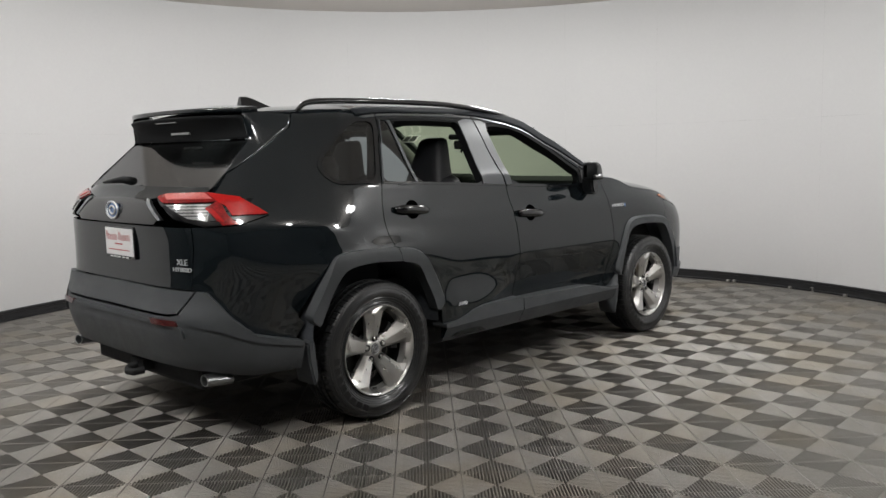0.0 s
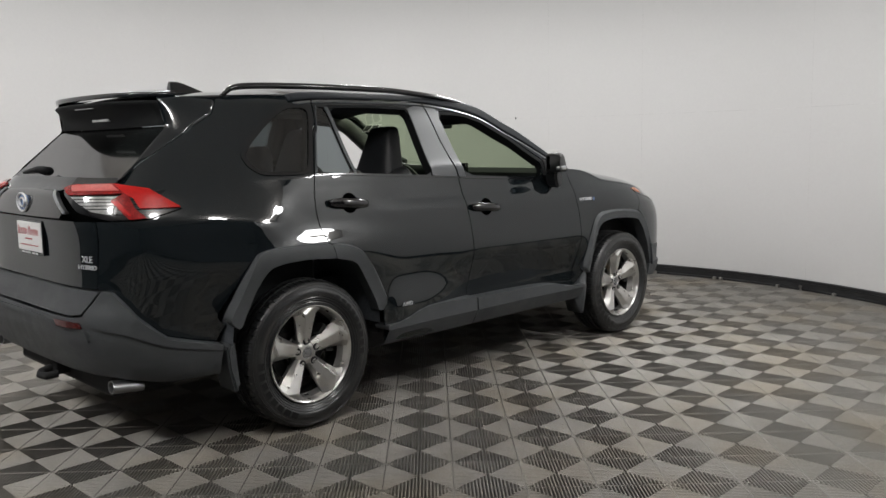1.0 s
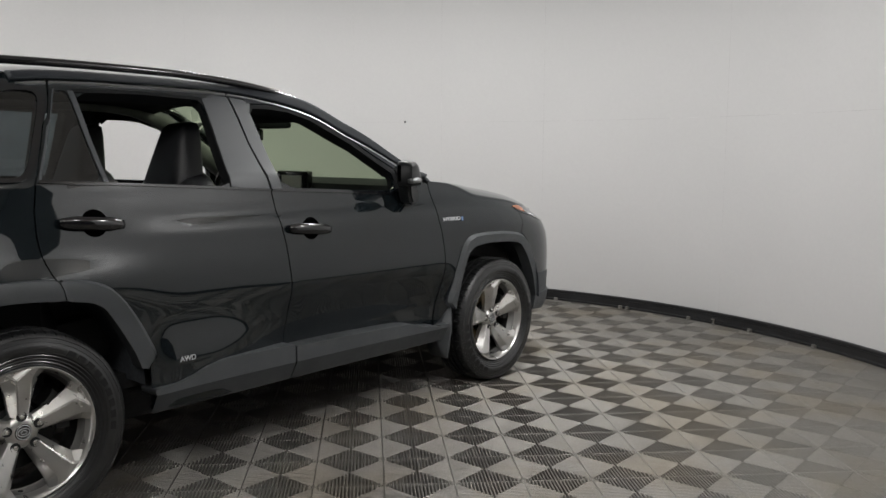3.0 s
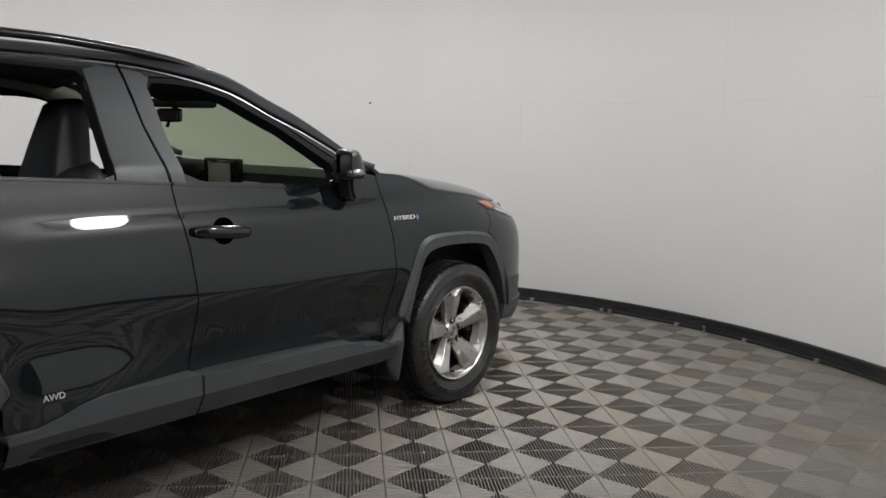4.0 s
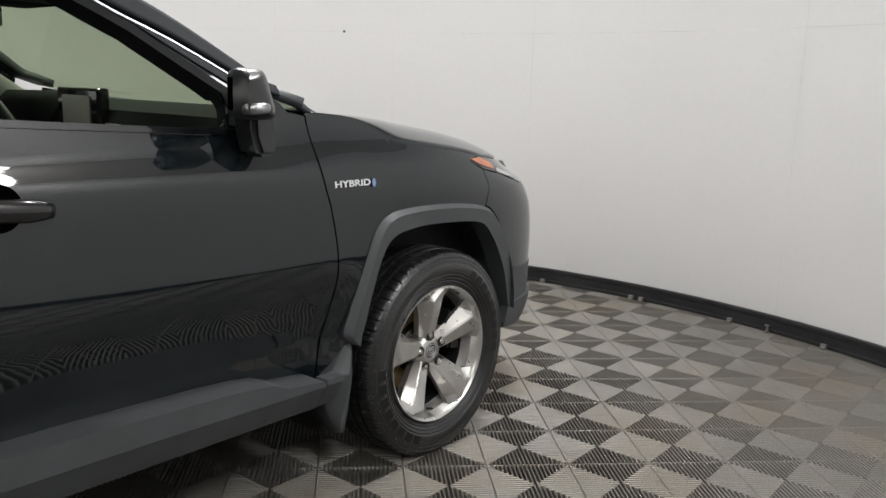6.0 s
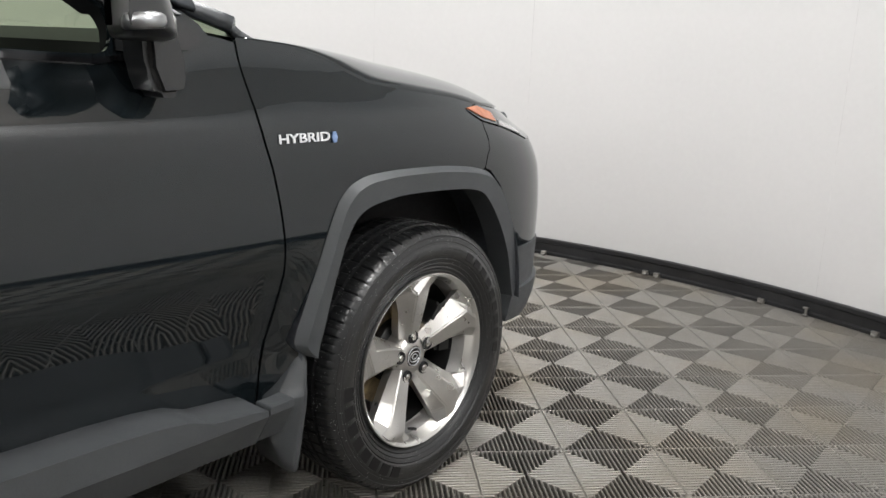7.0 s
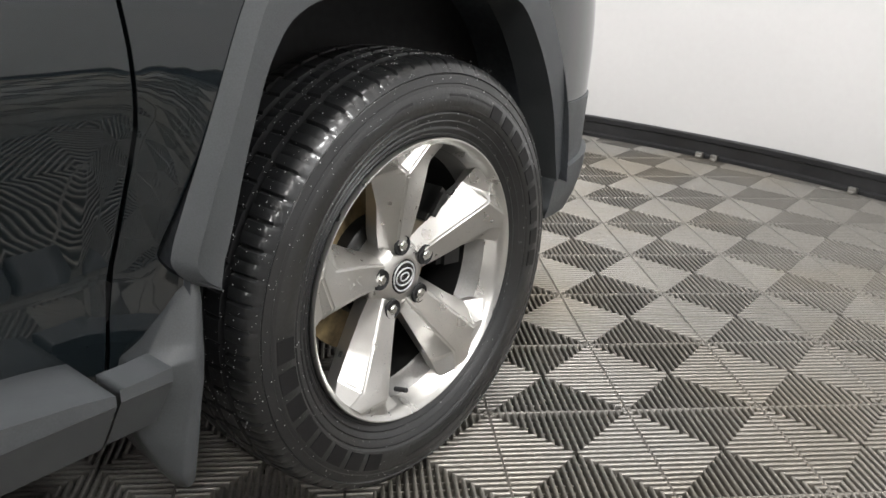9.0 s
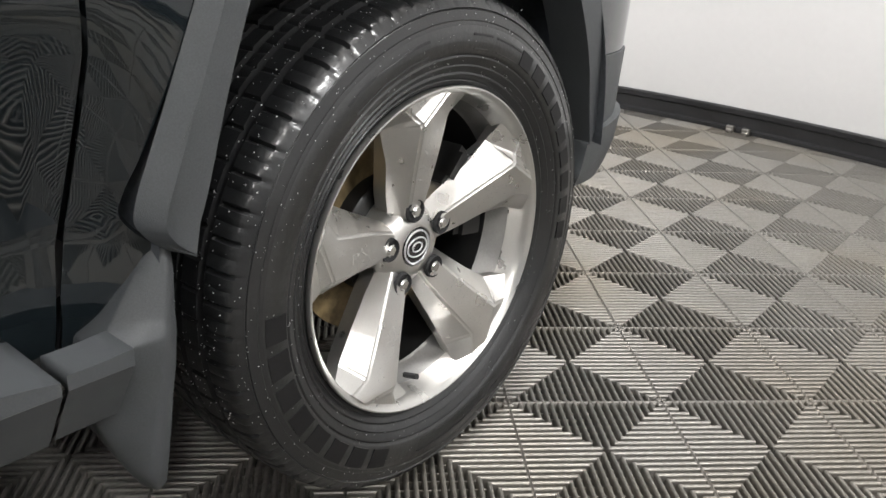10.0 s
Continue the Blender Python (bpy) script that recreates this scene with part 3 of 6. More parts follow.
def between(line, v):
    return lerp_table(sorted(line), v)


def top_edge(y0, y1, lift=0.014, n=10):
    return [(y0 + (y1 - y0) * k / n, smooth_table(CHROME_LINE, y0 + (y1 - y0) * k / n) + lift) for k in range(n + 1)]


GAPW = 0.0028
QUARTER_GLASS = [(0.190, 1.548), (0.150, 1.440), (0.062, 1.238), (-0.070, 1.240), (-0.175, 1.240), (-0.222, 1.275), (-0.238, 1.318), (-0.205, 1.360), (-0.078, 1.466), (0.060, 1.548)]
SASH_PANE = [(0.252, 1.556), (0.188, 1.420), (0.108, 1.232), (0.330, 1.222), (0.312, 1.400), (0.296, 1.556)]
REAR_WINDOW = [(0.324, 1.553), (0.334, 1.400), (0.352, 1.220), (0.600, 1.205), (0.886, 1.189), (0.884, 1.300), (0.886, 1.420), (0.880, 1.530), (0.860, 1.551), (0.600, 1.560)]
FRONT_WINDOW = [(1.112, 1.500), (1.130, 1.310), (1.152, 1.178), (1.500, 1.158), (1.842, 1.140), (1.872, 1.150), (1.884, 1.185), (1.872, 1.232), (1.668, 1.378), (1.450, 1.490), (1.330, 1.522), (1.230, 1.532), (1.140, 1.532)]


GATE_GAP = [(-0.265, 1.598), (-0.322, 1.516), (-0.408, 1.467), (-0.549, 1.382), (-0.690, 1.296), (-0.785, 1.216)]


def side_of_car(side):
    near = side == 1
    # quarter panel
    lower = [SY(*p) for p in FLARE_R[::-1] if p[0] < 0.1]
    loop = [SY(*p) for p in shift(GAP_C, -GAPW)] + [(p[0], p[1]) for p in lower]
    loop += [SY(-0.47, 0.497), SY(-0.700, 0.556), SY(-0.872, 0.764), SX(0.640, 0.775), SX(0.640, 1.060), SY(-0.803, 1.060), SY(-0.735, 1.064), SY(-0.600, 1.104), SY(-0.668, 1.166), SY(-0.697, 1.190), SY(-0.790, 1.210)] + [SY(y + 0.003, z) for y, z in GATE_GAP[::-1]] + [SY(-0.10, 1.612), SY(0.10, 1.608)]
    quarter = sheet("quarter_panel", [loop, [SY(*p) for p in soften(QUARTER_GLASS, 2)]], tucked, tucked_normal, PAINT, car, 0.0, 0.012, 0.03, side)
    flat_panel("window_surround", soften(QUARTER_GLASS_RING, 2), GLOSSBLACK, quarter, 0.0035, 0.003, side=side, holes=[soften(QUARTER_GLASS, 2)])
    flat_panel("quarter_window", soften(QUARTER_GLASS, 2), PRIVACY, quarter, -0.002, 0, side=side, label="dark tinted glass")
    flat_panel("chrome_strip", top_edge(0.118, 0.230, 0.006, 4) + top_edge(0.230, 0.150, -0.002, 4), CHROME, quarter, 0.006, 0.008, 0.02, side)

    # rear door
    front_edge, back_edge = shift(GAP_B, -GAPW), shift(GAP_C, GAPW)
    loop = top_edge(0.245, 1.018, 0.014) + front_edge[1:] + [(0.90, 0.330), (0.470, 0.340)] + [p for p in FLARE_R[::-1] if p[0] > 0.11] + back_edge[::-1][:-1]
    door = flat_panel("rear_door", loop, PAINT, None, side=side, holes=[soften(SASH_PANE, 1, 0.12), soften(REAR_WINDOW, 1, 0.15)], label="black rear door with its window lowered" if near else "")
    flat_panel("sash_window", soften(SASH_PANE, 1, 0.12), PRIVACY, door, -0.003, 0, side=side, label="dark tinted glass")
    if not near:
        flat_panel("door_window", soften(REAR_WINDOW, 1, 0.15), PRIVACY, door, -0.008, 0, side=side, label="dark tinted glass")
    flat_panel("sash_bar", [(0.299, 1.556), (0.315, 1.400), (0.333, 1.222), (0.350, 1.221), (0.333, 1.400), (0.322, 1.556)], PILLAR, door, 0.003, 0.02, 0.02, side)
    flat_panel("pillar_cover", [(0.886, 1.556), (0.889, 1.420), (0.889, 1.187), (1.084, 1.173), (1.042, 1.372), (1.018, 1.568), (0.950, 1.572)], PILLAR, door, 0.004, 0.006, side=side, label="satin black pillar film")
    flat_panel("pillar_cover", [(0.246, 1.560), (0.183, 1.420), (0.094, 1.225), (0.106, 1.225), (0.190, 1.420), (0.252, 1.560)], PILLAR, door, 0.004, 0.006, side=side)
    flat_panel("belt_strip", [(0.096, 1.222), (0.340, 1.209), (0.600, 1.194), (1.088, 1.165), (1.090, 1.173), (0.600, 1.203), (0.340, 1.219), (0.098, 1.231)], GLOSSBLACK, door, 0.006, 0.012, 0.02, side)
    flat_panel("chrome_strip", top_edge(0.243, 1.018, 0.006) + top_edge(1.018, 0.240, -0.002), CHROME, door, 0.006, 0.008, 0.02, side)
    flat_panel("window_seal", [(0.322, 1.565), (0.600, 1.572), (0.880, 1.562), (0.897, 1.540), (0.897, 1.185), (0.884, 1.186), (0.882, 1.525), (0.862, 1.550), (0.600, 1.558), (0.324, 1.551)], SEALING, door, 0.002, 0.05, 0.025, side)
    flat_panel("cladding", [(0.462, 0.424), (0.560, 0.432), (0.640, 0.452), (0.700, 0.474), (0.785, 0.489), (0.900, 0.489), (1.145, 0.483), (1.146, 0.4055), (0.780, 0.406), (0.466, 0.402)], CLAD, door, 0.042, 0.11, 0.025, side, "dark grey plastic sill cladding", base=firm)
    sill(0.466, 1.146, 0.042, door, side)
    handle(door, 0.262, 1.072, side)

    # front door
    front_edge, back_edge = shift(GAP_A, -GAPW), shift(GAP_B, GAPW)
    loop = top_edge(1.030, 2.035, 0.014, 16) + [(2.085, 1.180)] + front_edge[:-1] + [(2.168, 0.330), (1.60, 0.330)] + back_edge[::-1][:-1]
    door = flat_panel("front_door", loop, PAINT, None, side=side, holes=[soften(FRONT_WINDOW, 1, 0.2)], label="black front door with its window lowered")
    flat_panel("pillar_cover", [(1.030, 1.568), (1.052, 1.375), (1.098, 1.173), (1.152, 1.171), (1.128, 1.310), (1.108, 1.505), (1.128, 1.545), (1.10, 1.560)], PILLAR, door, 0.004, 0.006, side=side, label="satin black pillar film")
    flat_panel("belt_strip", [(1.098, 1.163), (1.500, 1.142), (1.842, 1.124), (1.930, 1.135), (1.928, 1.146), (1.842, 1.134), (1.500, 1.152), (1.100, 1.172)], GLOSSBLACK, door, 0.006, 0.012, 0.02, side)
    flat_panel("chrome_strip", top_edge(1.029, 2.03, 0.0045, 16) + top_edge(2.02, 1.029, -0.001, 16), CHROME, door, 0.006, 0.008, 0.02, side)
    seal_line = [(1.112, 1.542), (1.230, 1.545), (1.335, 1.533), (1.460, 1.500), (1.680, 1.388), (1.905, 1.238), (1.915, 1.145), (1.884, 1.148), (1.888, 1.188), (1.874, 1.228), (1.664, 1.370), (1.446, 1.482), (1.328, 1.515), (1.230, 1.524), (1.135, 1.524), (1.110, 1.500)]
    flat_panel("frame_cover", top_edge(1.105, 1.93, -0.004, 14) + [(1.915, 1.250), (1.680, 1.392), (1.460, 1.504), (1.335, 1.537), (1.230, 1.549), (1.112, 1.546)], SATIN, door, 0.0045, 0.004, 0.02, side)
    flat_panel("window_seal", seal_line, SEALING, door, 0.003, 0.05, 0.025, side)
    flat_panel("mirror_sail", [(1.915, 1.245), (1.918, 1.145), (2.035, 1.150), (2.075, 1.170), (1.985, 1.222)], GLOSSBLACK, door, 0.004, 0.01, 0.02, side)
    flat_panel("cladding", [(1.155, 0.474), (1.500, 0.470), (1.780, 0.464), (1.880, 0.458), (1.945, 0.449), (2.060, 0.422), (2.133, 0.412), (2.133, 0.3995), (1.600, 0.405), (1.155, 0.4055)], CLAD, door, 0.042, 0.11, 0.025, side, "dark grey plastic sill cladding", base=firm)
    sill(1.155, 2.133, 0.042, door, side)
    handle(door, 1.268, 0.988, side)
    if near:
        door_mirror(door, side)

    # front fender
    arch = [p for p in FLARE_F if p[0] < 2.93]
    loop = HOOD_LINE + [(2.860, 1.012), (2.935, 0.978), (2.935, 0.890), (2.925, 0.857)] + arch[::-1] + [(2.262, 0.440), (2.262, 0.330), (2.176, 0.330)] + shift(GAP_A, GAPW)[::-1][1:]
    fender = flat_panel("front_fender", loop, PAINT, None, side=side)
    flat_panel("cladding", [(2.141, 0.414), (2.180, 0.414), (2.207, 0.416), (2.207, 0.3985), (2.141, 0.399)], CLAD, fender, 0.037, 0.05, 0.02, side, base=firm)
    sill(2.141, 2.207, 0.037, fender, side)
    # wheel arch trims
    ridge_f, ridge_r = inward(FLARE_F, WHEELBASE, 0.024), inward(FLARE_R, 0.0, 0.014)
    strip("arch_edge", raised(FLARE_F, 0.001), raised(ridge_f, 0.020), CLAD, fender, side, "", 2)
    flat_panel("wheel_arch_trim", ridge_f + FLARE_F_IN[::-1], CLAD, fender, 0.020, 0.07, 0.02, side, "dark grey plastic arch trim")
    rear_half, door_half = [p for p in ridge_r if p[0] < 0.11], [p for p in ridge_r if p[0] > 0.12]
    for loop in (rear_half + [(0.108, 0.880), (0.126, 0.822)] + [p for p in FLARE_R_IN[::-1] if p[0] < 0.11],
                 [(0.112, 0.880)] + door_half + [p for p in FLARE_R_IN[::-1] if p[0] > 0.14] + [(0.130, 0.822)]):
        sheet("wheel_arch_trim", [[SY(*p) for p in loop]], flared, skin_normal, CLAD, quarter, 0.012, 0.07, 0.02, side, "dark grey plastic arch trim")
    n = len(rear_half)
    strip("arch_edge", raised(FLARE_R[:n], 0.001), raised(ridge_r[:n], 0.012, flared), CLAD, quarter, side, "", 2)
    strip("arch_edge", raised(FLARE_R[n:], 0.001), raised(ridge_r[n:], 0.012, flared), CLAD, quarter, side, "", 2)
    # corner of the front bumper, headlamp
    loop = [SY(2.940, 0.978), SY(2.940, 0.890), SY(2.930, 0.855), SY(2.958, 0.846), SY(3.016, 0.802), SY(3.096, 0.702), SY(3.178, 0.578), SX(0.60, 0.560, True), SX(0.0, 0.560, True), SX(0.0, 0.90, True), SX(0.45, 0.905, True), SY(3.25, 0.905), SY(3.06, 0.955)]
    bumper = flat_panel("front_bumper", loop, PAINT, None, side=side, charted=True)
    loop = [SY(3.160, 0.585), SY(3.118, 0.455), SY(3.10, 0.36), SX(0.65, 0.31, True), SX(0.0, 0.30, True), SX(0.0, 0.556, True), SX(0.60, 0.556, True)]
    flat_panel("lower_grille", loop, CLAD, bumper, 0.004, 0.03, 0.035, side, charted=True)
    loop = [SY(3.120, 0.455), SY(3.095, 0.37), SX(0.70, 0.325, True), SX(0.50, 0.34, True), SX(0.50, 0.44, True), SX(0.70, 0.445, True)]
    flat_panel("bumper_lip", loop, CLAD, bumper, 0.016, 0.04, 0.03, side, charted=True)
    loop = [SY(2.935, 1.024), SY(2.868, 1.012), SY(2.942, 0.982), SY(3.06, 0.960), SY(3.25, 0.910), SX(0.46, 0.912, True), SX(0.46, 0.965, True), SY(3.15, 0.995)]
    lamp = flat_panel("headlamp", loop, LAMPGLASS, None, 0.001, 0.03, 0.025, side, "clear headlamp with an amber corner", charted=True)
    flat_panel("amber_corner", [(2.868, 1.018), (2.930, 1.020), (3.010, 1.000), (3.030, 0.973), (2.945, 0.990)], AMBER, lamp, 0.004, 0.006, 0.02, side, "amber side lens")
    flat_panel("light_strip", [(3.045, 0.962), (3.20, 0.925), (3.205, 0.938), (3.05, 0.978)], CLEAR, lamp, 0.004, 0.006, 0.02, side, "clear light strip")


def strip(name, outer, inner, material, parent, side, label="", cuts=1):
    """A band of faces between two lines of points."""
    bm = bmesh.new()
    flip = Matrix.Diagonal((side, 1, 1))
    rows = [[bm.verts.new(flip @ a.lerp(b, k / cuts)) for a, b in zip(outer, inner)] for k in range(cuts + 1)]
    for u, v in zip(rows, rows[1:]):
        for k in range(len(u) - 1):
            bm.faces.new((u[k], u[k + 1], v[k + 1], v[k]))
    return part(name, bm, material, parent, label, angle=50)


def raised(line, out, base=firm):
    return [base(*SY(y, z)) + firm_normal(*SY(y, z)) * out for y, z in line]


def flared(s, z):
    """The skin, pushed out where the rear arch trim stands off behind the wheel."""
    p = skin(s, z)
    a, b = min(1, max(0, (-0.10 - p.y) / 0.26)), min(1, max(0, (0.90 - z) / 0.24))
    return p + skin_normal(s, z) * (0.040 * a * a * (3 - 2 * a) * b * b * (3 - 2 * b) + 0.010 * math.exp(-((z - 0.80) / 0.06) ** 2))


def inward(line, hub, by):
    """The line drawn in towards the hub."""
    res = []
    for y, z in line:
        d = math.hypot(hub - y, 0.36 - z)
        k = by * (0.5 + 0.6 * ((y - hub) / d) ** 2)
        res.append((y + (hub - y) / d * k, z + (0.36 - z) / d * k))
    return res


def sill(y0, y1, out, parent, side):
    """The lower face of the cladding, drawn in under the sill."""
    line = [(y0 + (y1 - y0) * k / 16, lerp_table([(0.47, 0.402), (0.8, 0.406), (1.6, 0.405), (2.27, 0.398)], y0 + (y1 - y0) * k / 16)) for k in range(17)]
    top = raised(line, out)
    low = [Vector((p.x - 0.046, p.y, 0.322)) for p in top]
    strip("sill_face", top, low, CLAD, parent, side)


QUARTER_GLASS_RING = [(0.218, 1.562), (0.176, 1.440), (0.078, 1.226), (-0.070, 1.226), (-0.190, 1.228), (-0.243, 1.268), (-0.262, 1.320), (-0.222, 1.372), (-0.090, 1.480), (0.045, 1.562)]


def handle(door, y, z, side):
    """A bar handle over a flat black disc, the recess's shade put into colour."""
    def at(dy, dz, out):
        s = SY(y + dy, z + dz)
        return Matrix.Diagonal((side, 1, 1)) @ (skin(*s) + skin_normal(*s) * out)
    cup = [(0.014 + 0.050 * math.cos(a), 0.003 + 0.050 * math.sin(a)) for a in (k * math.tau / 24 for k in range(24))]
    loop = [(y + u, z + v) for u, v in cup]
    flat_panel("handle_recess", loop, SHADE_BLACK, door, 0.0015, 0.002, 0.02, side)
    bm = bmesh.new()
    n = 13
    path = [at(-0.118 + 0.236 * k / (n - 1), 0.009 - 0.018 * k / (n - 1), 0.014 + 0.014 * math.sin(math.pi * k / (n - 1))) for k in range(n)]
    rad = [(0.010 + 0.005 * min(1, 4 * k / (n - 1), 4 - 4 * k / (n - 1)), 0.016 + 0.009 * min(1, 5 * k / (n - 1), 5 - 5 * k / (n - 1))) for k in range(n)]
    tube(bm, path, rad, 14)
    part("door_handle", bm, GLOSSBLACK, door, "gloss black bar handle", smooth=True)


def door_mirror(door, side):
    housing = bmesh.new()
    # cross sections from the inner end to the outer end: x, centre y, z, half depth, half height
    rows = [(0.888, 1.872, 1.226, 0.046, 0.050), (0.898, 1.870, 1.228, 0.056, 0.060), (0.945, 1.857, 1.230, 0.060, 0.064), (0.992, 1.840, 1.230, 0.056, 0.061), (1.026, 1.824, 1.228, 0.046, 0.053), (1.040, 1.814, 1.226, 0.034, 0.040)]
    rings = []
    for x, y, z, dy, dz in rows:
        ring = []
        for k in range(24):
            a = k * math.tau / 24
            c, s = math.cos(a), math.sin(a)
            e = 0.38
            u, v = math.copysign(abs(c) ** e, c), math.copysign(abs(s) ** e, s)
            uy = dy * u if u > 0 else dy * u * 0.62
            ring.append(housing.verts.new((x * side, y + uy - 0.018 * v * (1 if u > 0 else 0), z + dz * v)))
        rings.append(ring)
    for a, b in zip(rings, rings[1:]):
        for k in range(24):
            housing.faces.new((a[k], a[(k + 1) % 24], b[(k + 1) % 24], b[k]))
    housing.faces.new(rings[0])
    housing.faces.new(rings[-1])
    mirror = part("door_mirror", housing, SHELL, door, "black door mirror with a chrome turn signal strip", angle=40)
    bm = bmesh.new()
    tube(bm, [(0.915 * side, 1.924, 1.196), (0.960 * side, 1.912, 1.196), (1.005 * side, 1.888, 1.198), (1.034 * side, 1.852, 1.202), (1.043 * side, 1.816, 1.205)], [(0.006, 0.009), (0.008, 0.013), (0.008, 0.014), (0.008, 0.013), (0.004, 0.007)], 10)
    part("turn_signal", bm, CLEAR, mirror, "clear turn signal strip", smooth=True)
    bm = bmesh.new()
    tube(bm, [(1.006 * side, 1.802, 1.194), (1.030 * side, 1.794, 1.196), (1.045 * side, 1.808, 1.198), (1.043 * side, 1.842, 1.199), (1.026 * side, 1.870, 1.198)], [(0.004, 0.010), (0.006, 0.013), (0.007, 0.014), (0.007, 0.013), (0.004, 0.009)], 10)
    part("chrome_band", bm, CHROME, mirror, "chrome band", smooth=True)
    bm = bmesh.new()
    box(bm, (0.915, 1.822, 1.190), (0.985, 1.860, 1.270), 0.004)
    # flat black: the glass's dark look is colour here, not reflection
    part("mirror_glass", bm, SHADE_BLACK, mirror, "mirror glass")
    bm = bmesh.new()
    loop = [(1.880, 1.190), (1.945, 1.188), (1.968, 1.120), (1.956, 1.072), (1.905, 1.070), (1.884, 1.12)]
    m = Matrix(((0, 0, 1, 0.850), (1, 0, 0, 0), (0, 1, 0, 0), (0, 0, 0, 1)))
    prism(bm, loop, 0.090, m)
    bmesh.ops.bevel(bm, geom=bm.edges[:], offset=0.014, segments=3, affect="EDGES")
    part("mirror_foot", bm, SHELL, mirror, angle=40)


for side in (1, -1):
    side_of_car(side)


# ---- roof, windscreen, bonnet ----
def edge_line(y):
    """Where the flank meets roof or windscreen, at length y."""
    if y < 0.1:
        return Vector((lerp_table([(-0.70, 0.555), (-0.30, 0.580), (0.1, 0.592)], y), y, lerp_table([(-0.70, 1.578), (-0.45, 1.594), (-0.2, 1.606), (0.1, 1.616)], y)))
    z = smooth_table(CHROME_LINE, y) + smooth_table([(0.1, 0.046), (0.9, 0.048), (1.25, 0.062), (1.55, 0.074), (1.80, 0.066), (2.05, 0.042), (2.16, 0.012)], y)
    return skin(*SY(y, z))


def roof_point(u, v):
    """u across from -1 to 1, v the length."""
    e = edge_line(v)
    crown = lerp_table([(-0.68, 0.012), (-0.45, 0.026), (-0.2, 0.036), (0.3, 0.050), (0.9, 0.052), (1.35, 0.05)], v)
    return Vector((e.x * u, v, e.z + crown * (1 - abs(u) ** 2.4)))


def grid_sheet(name, fn, us, vs, material, parent, label="", depth=0.0):
    verts, faces = [], []
    for v in vs:
        for u in us:
            verts.append(tuple(fn(u, v)))
    n = len(us)
    for j in range(len(vs) - 1):
        for i in range(n - 1):
            faces.append((j * n + i, j * n + i + 1, (j + 1) * n + i + 1, (j + 1) * n + i))
    mesh = bpy.data.meshes.new(name)
    mesh.from_pydata(verts, [], faces)
    ob = finish(name, mesh, material, parent, label)
    if depth:
        mod = ob.modifiers.new("thickness", "SOLIDIFY")
        mod.thickness, mod.offset = depth, -1
    return ob


def steps(a, b, n):
    return [a + (b - a) * k / n for k in range(n + 1)]


roof = grid_sheet("roof", roof_point, steps(-1, 1, 40), steps(-0.46, 1.36, 50), PAINT, car, "glossy black roof", 0.012)


def roof_side(u, v):
    """The strip between door frames and roof; u from 0 below to 1 above."""
    z0 = smooth_table(CHROME_LINE, max(0.105, v)) + 0.0165
    if v < 0.105:
        z0 = lerp_table([(-0.40, 1.540), (-0.30, 1.595), (0.105, 1.590)], v)
    e = edge_line(v)
    return Vector(skin(*SY(v, z0 + (e.z - z0) * u))) if v >= 0.1 else skin(*SY(v, z0)).lerp(e, u)


for side in (1, -1):
    grid_sheet("roof_side", lambda u, v, k=side: Matrix.Diagonal((k, 1, 1)) @ roof_side(u, v), steps(0, 1, 5), steps(0.105, 2.06, 60), SATIN, car, "", 0.01)


def screen_point(u, v):
    """Windscreen: v from 0 at the roof to 1 at the cowl."""
    y = 1.36 + (2.155 - 1.36) * v
    e = edge_line(y)
    mid_y = 1.40 + (2.47 - 1.40) * v
    mid_z = roof_point(0, 1.36).z - 0.004 + (1.165 - roof_point(0, 1.36).z) * (v ** 1.12)
    k = 1 - abs(u) ** 2.2
    return Vector((e.x * u, y + (mid_y - y) * k, e.z + (mid_z - e.z) * k))


def shrink(fn, k, drop):
    def inner(u, v):
        p = fn(u * k, v)
        return Vector((p.x, p.y, p.z - drop))
    return inner


grid_sheet("windscreen", shrink(screen_point, 0.955, 0.004), steps(-1, 1, 36), steps(0.03, 1.0, 24), GREEN, car, "green tinted windscreen")
for sgn in (1, -1):
    grid_sheet("a_pillar", lambda u, v, k=sgn: screen_point(u * k, v), steps(0.94, 1.0, 4), steps(0, 1.0, 30), PILLAR, car, "", 0.03)
    # bar between the roof side and the door frames
    bm = bmesh.new()
    path = []
    for k in range(31):
        y = 0.10 + (2.06 - 0.10) * k / 30
        e = edge_line(y)
        path.append((sgn * (e.x - 0.020), y, e.z - 0.058 - 0.016 * min(1, max(0, (y - 1.25) / 0.3))))
    if sgn == 1:
        path = [p for p in path if p[1] < 1.93]
    if sgn == -1:
        # the far pillar runs straight down into the dashboard
        head = [p for p in path if p[1] < 1.5]
        a, b = Vector(head[-1]), Vector((-0.755, 2.25, 1.01))
        path = head + [tuple(a.lerp(b, k / 8)) for k in range(1, 9)]
    tube(bm, path, [0.032 + (0.006 if sgn == 1 else 0.026) * min(1, max(0, (p[1] - 1.25) / 0.3)) for p in path], 10)
    part("roof_side_bar", bm, TRIM if sgn == 1 else PALE_TRIM, car, smooth=True)


def hood_point(u, v):
    """Bonnet: u across, v from the cowl to the nose."""
    y = 2.16 + (2.925 - 2.16) * v
    z = smooth_table(HOOD_LINE, y)
    e = skin(*SY(y, z))
    mid_y = 2.44 + (3.47 - 2.44) * v
    mid_z = smooth_table([(0, 1.164), (0.25, 1.148), (0.5, 1.116), (0.75, 1.068), (0.92, 1.010), (1, 0.972)], v)
    k = 1 - abs(u) ** 4.5
    return Vector(((e.x - 0.004) * u, y + (mid_y - y) * k, z + (mid_z - z) * k + 0.004))


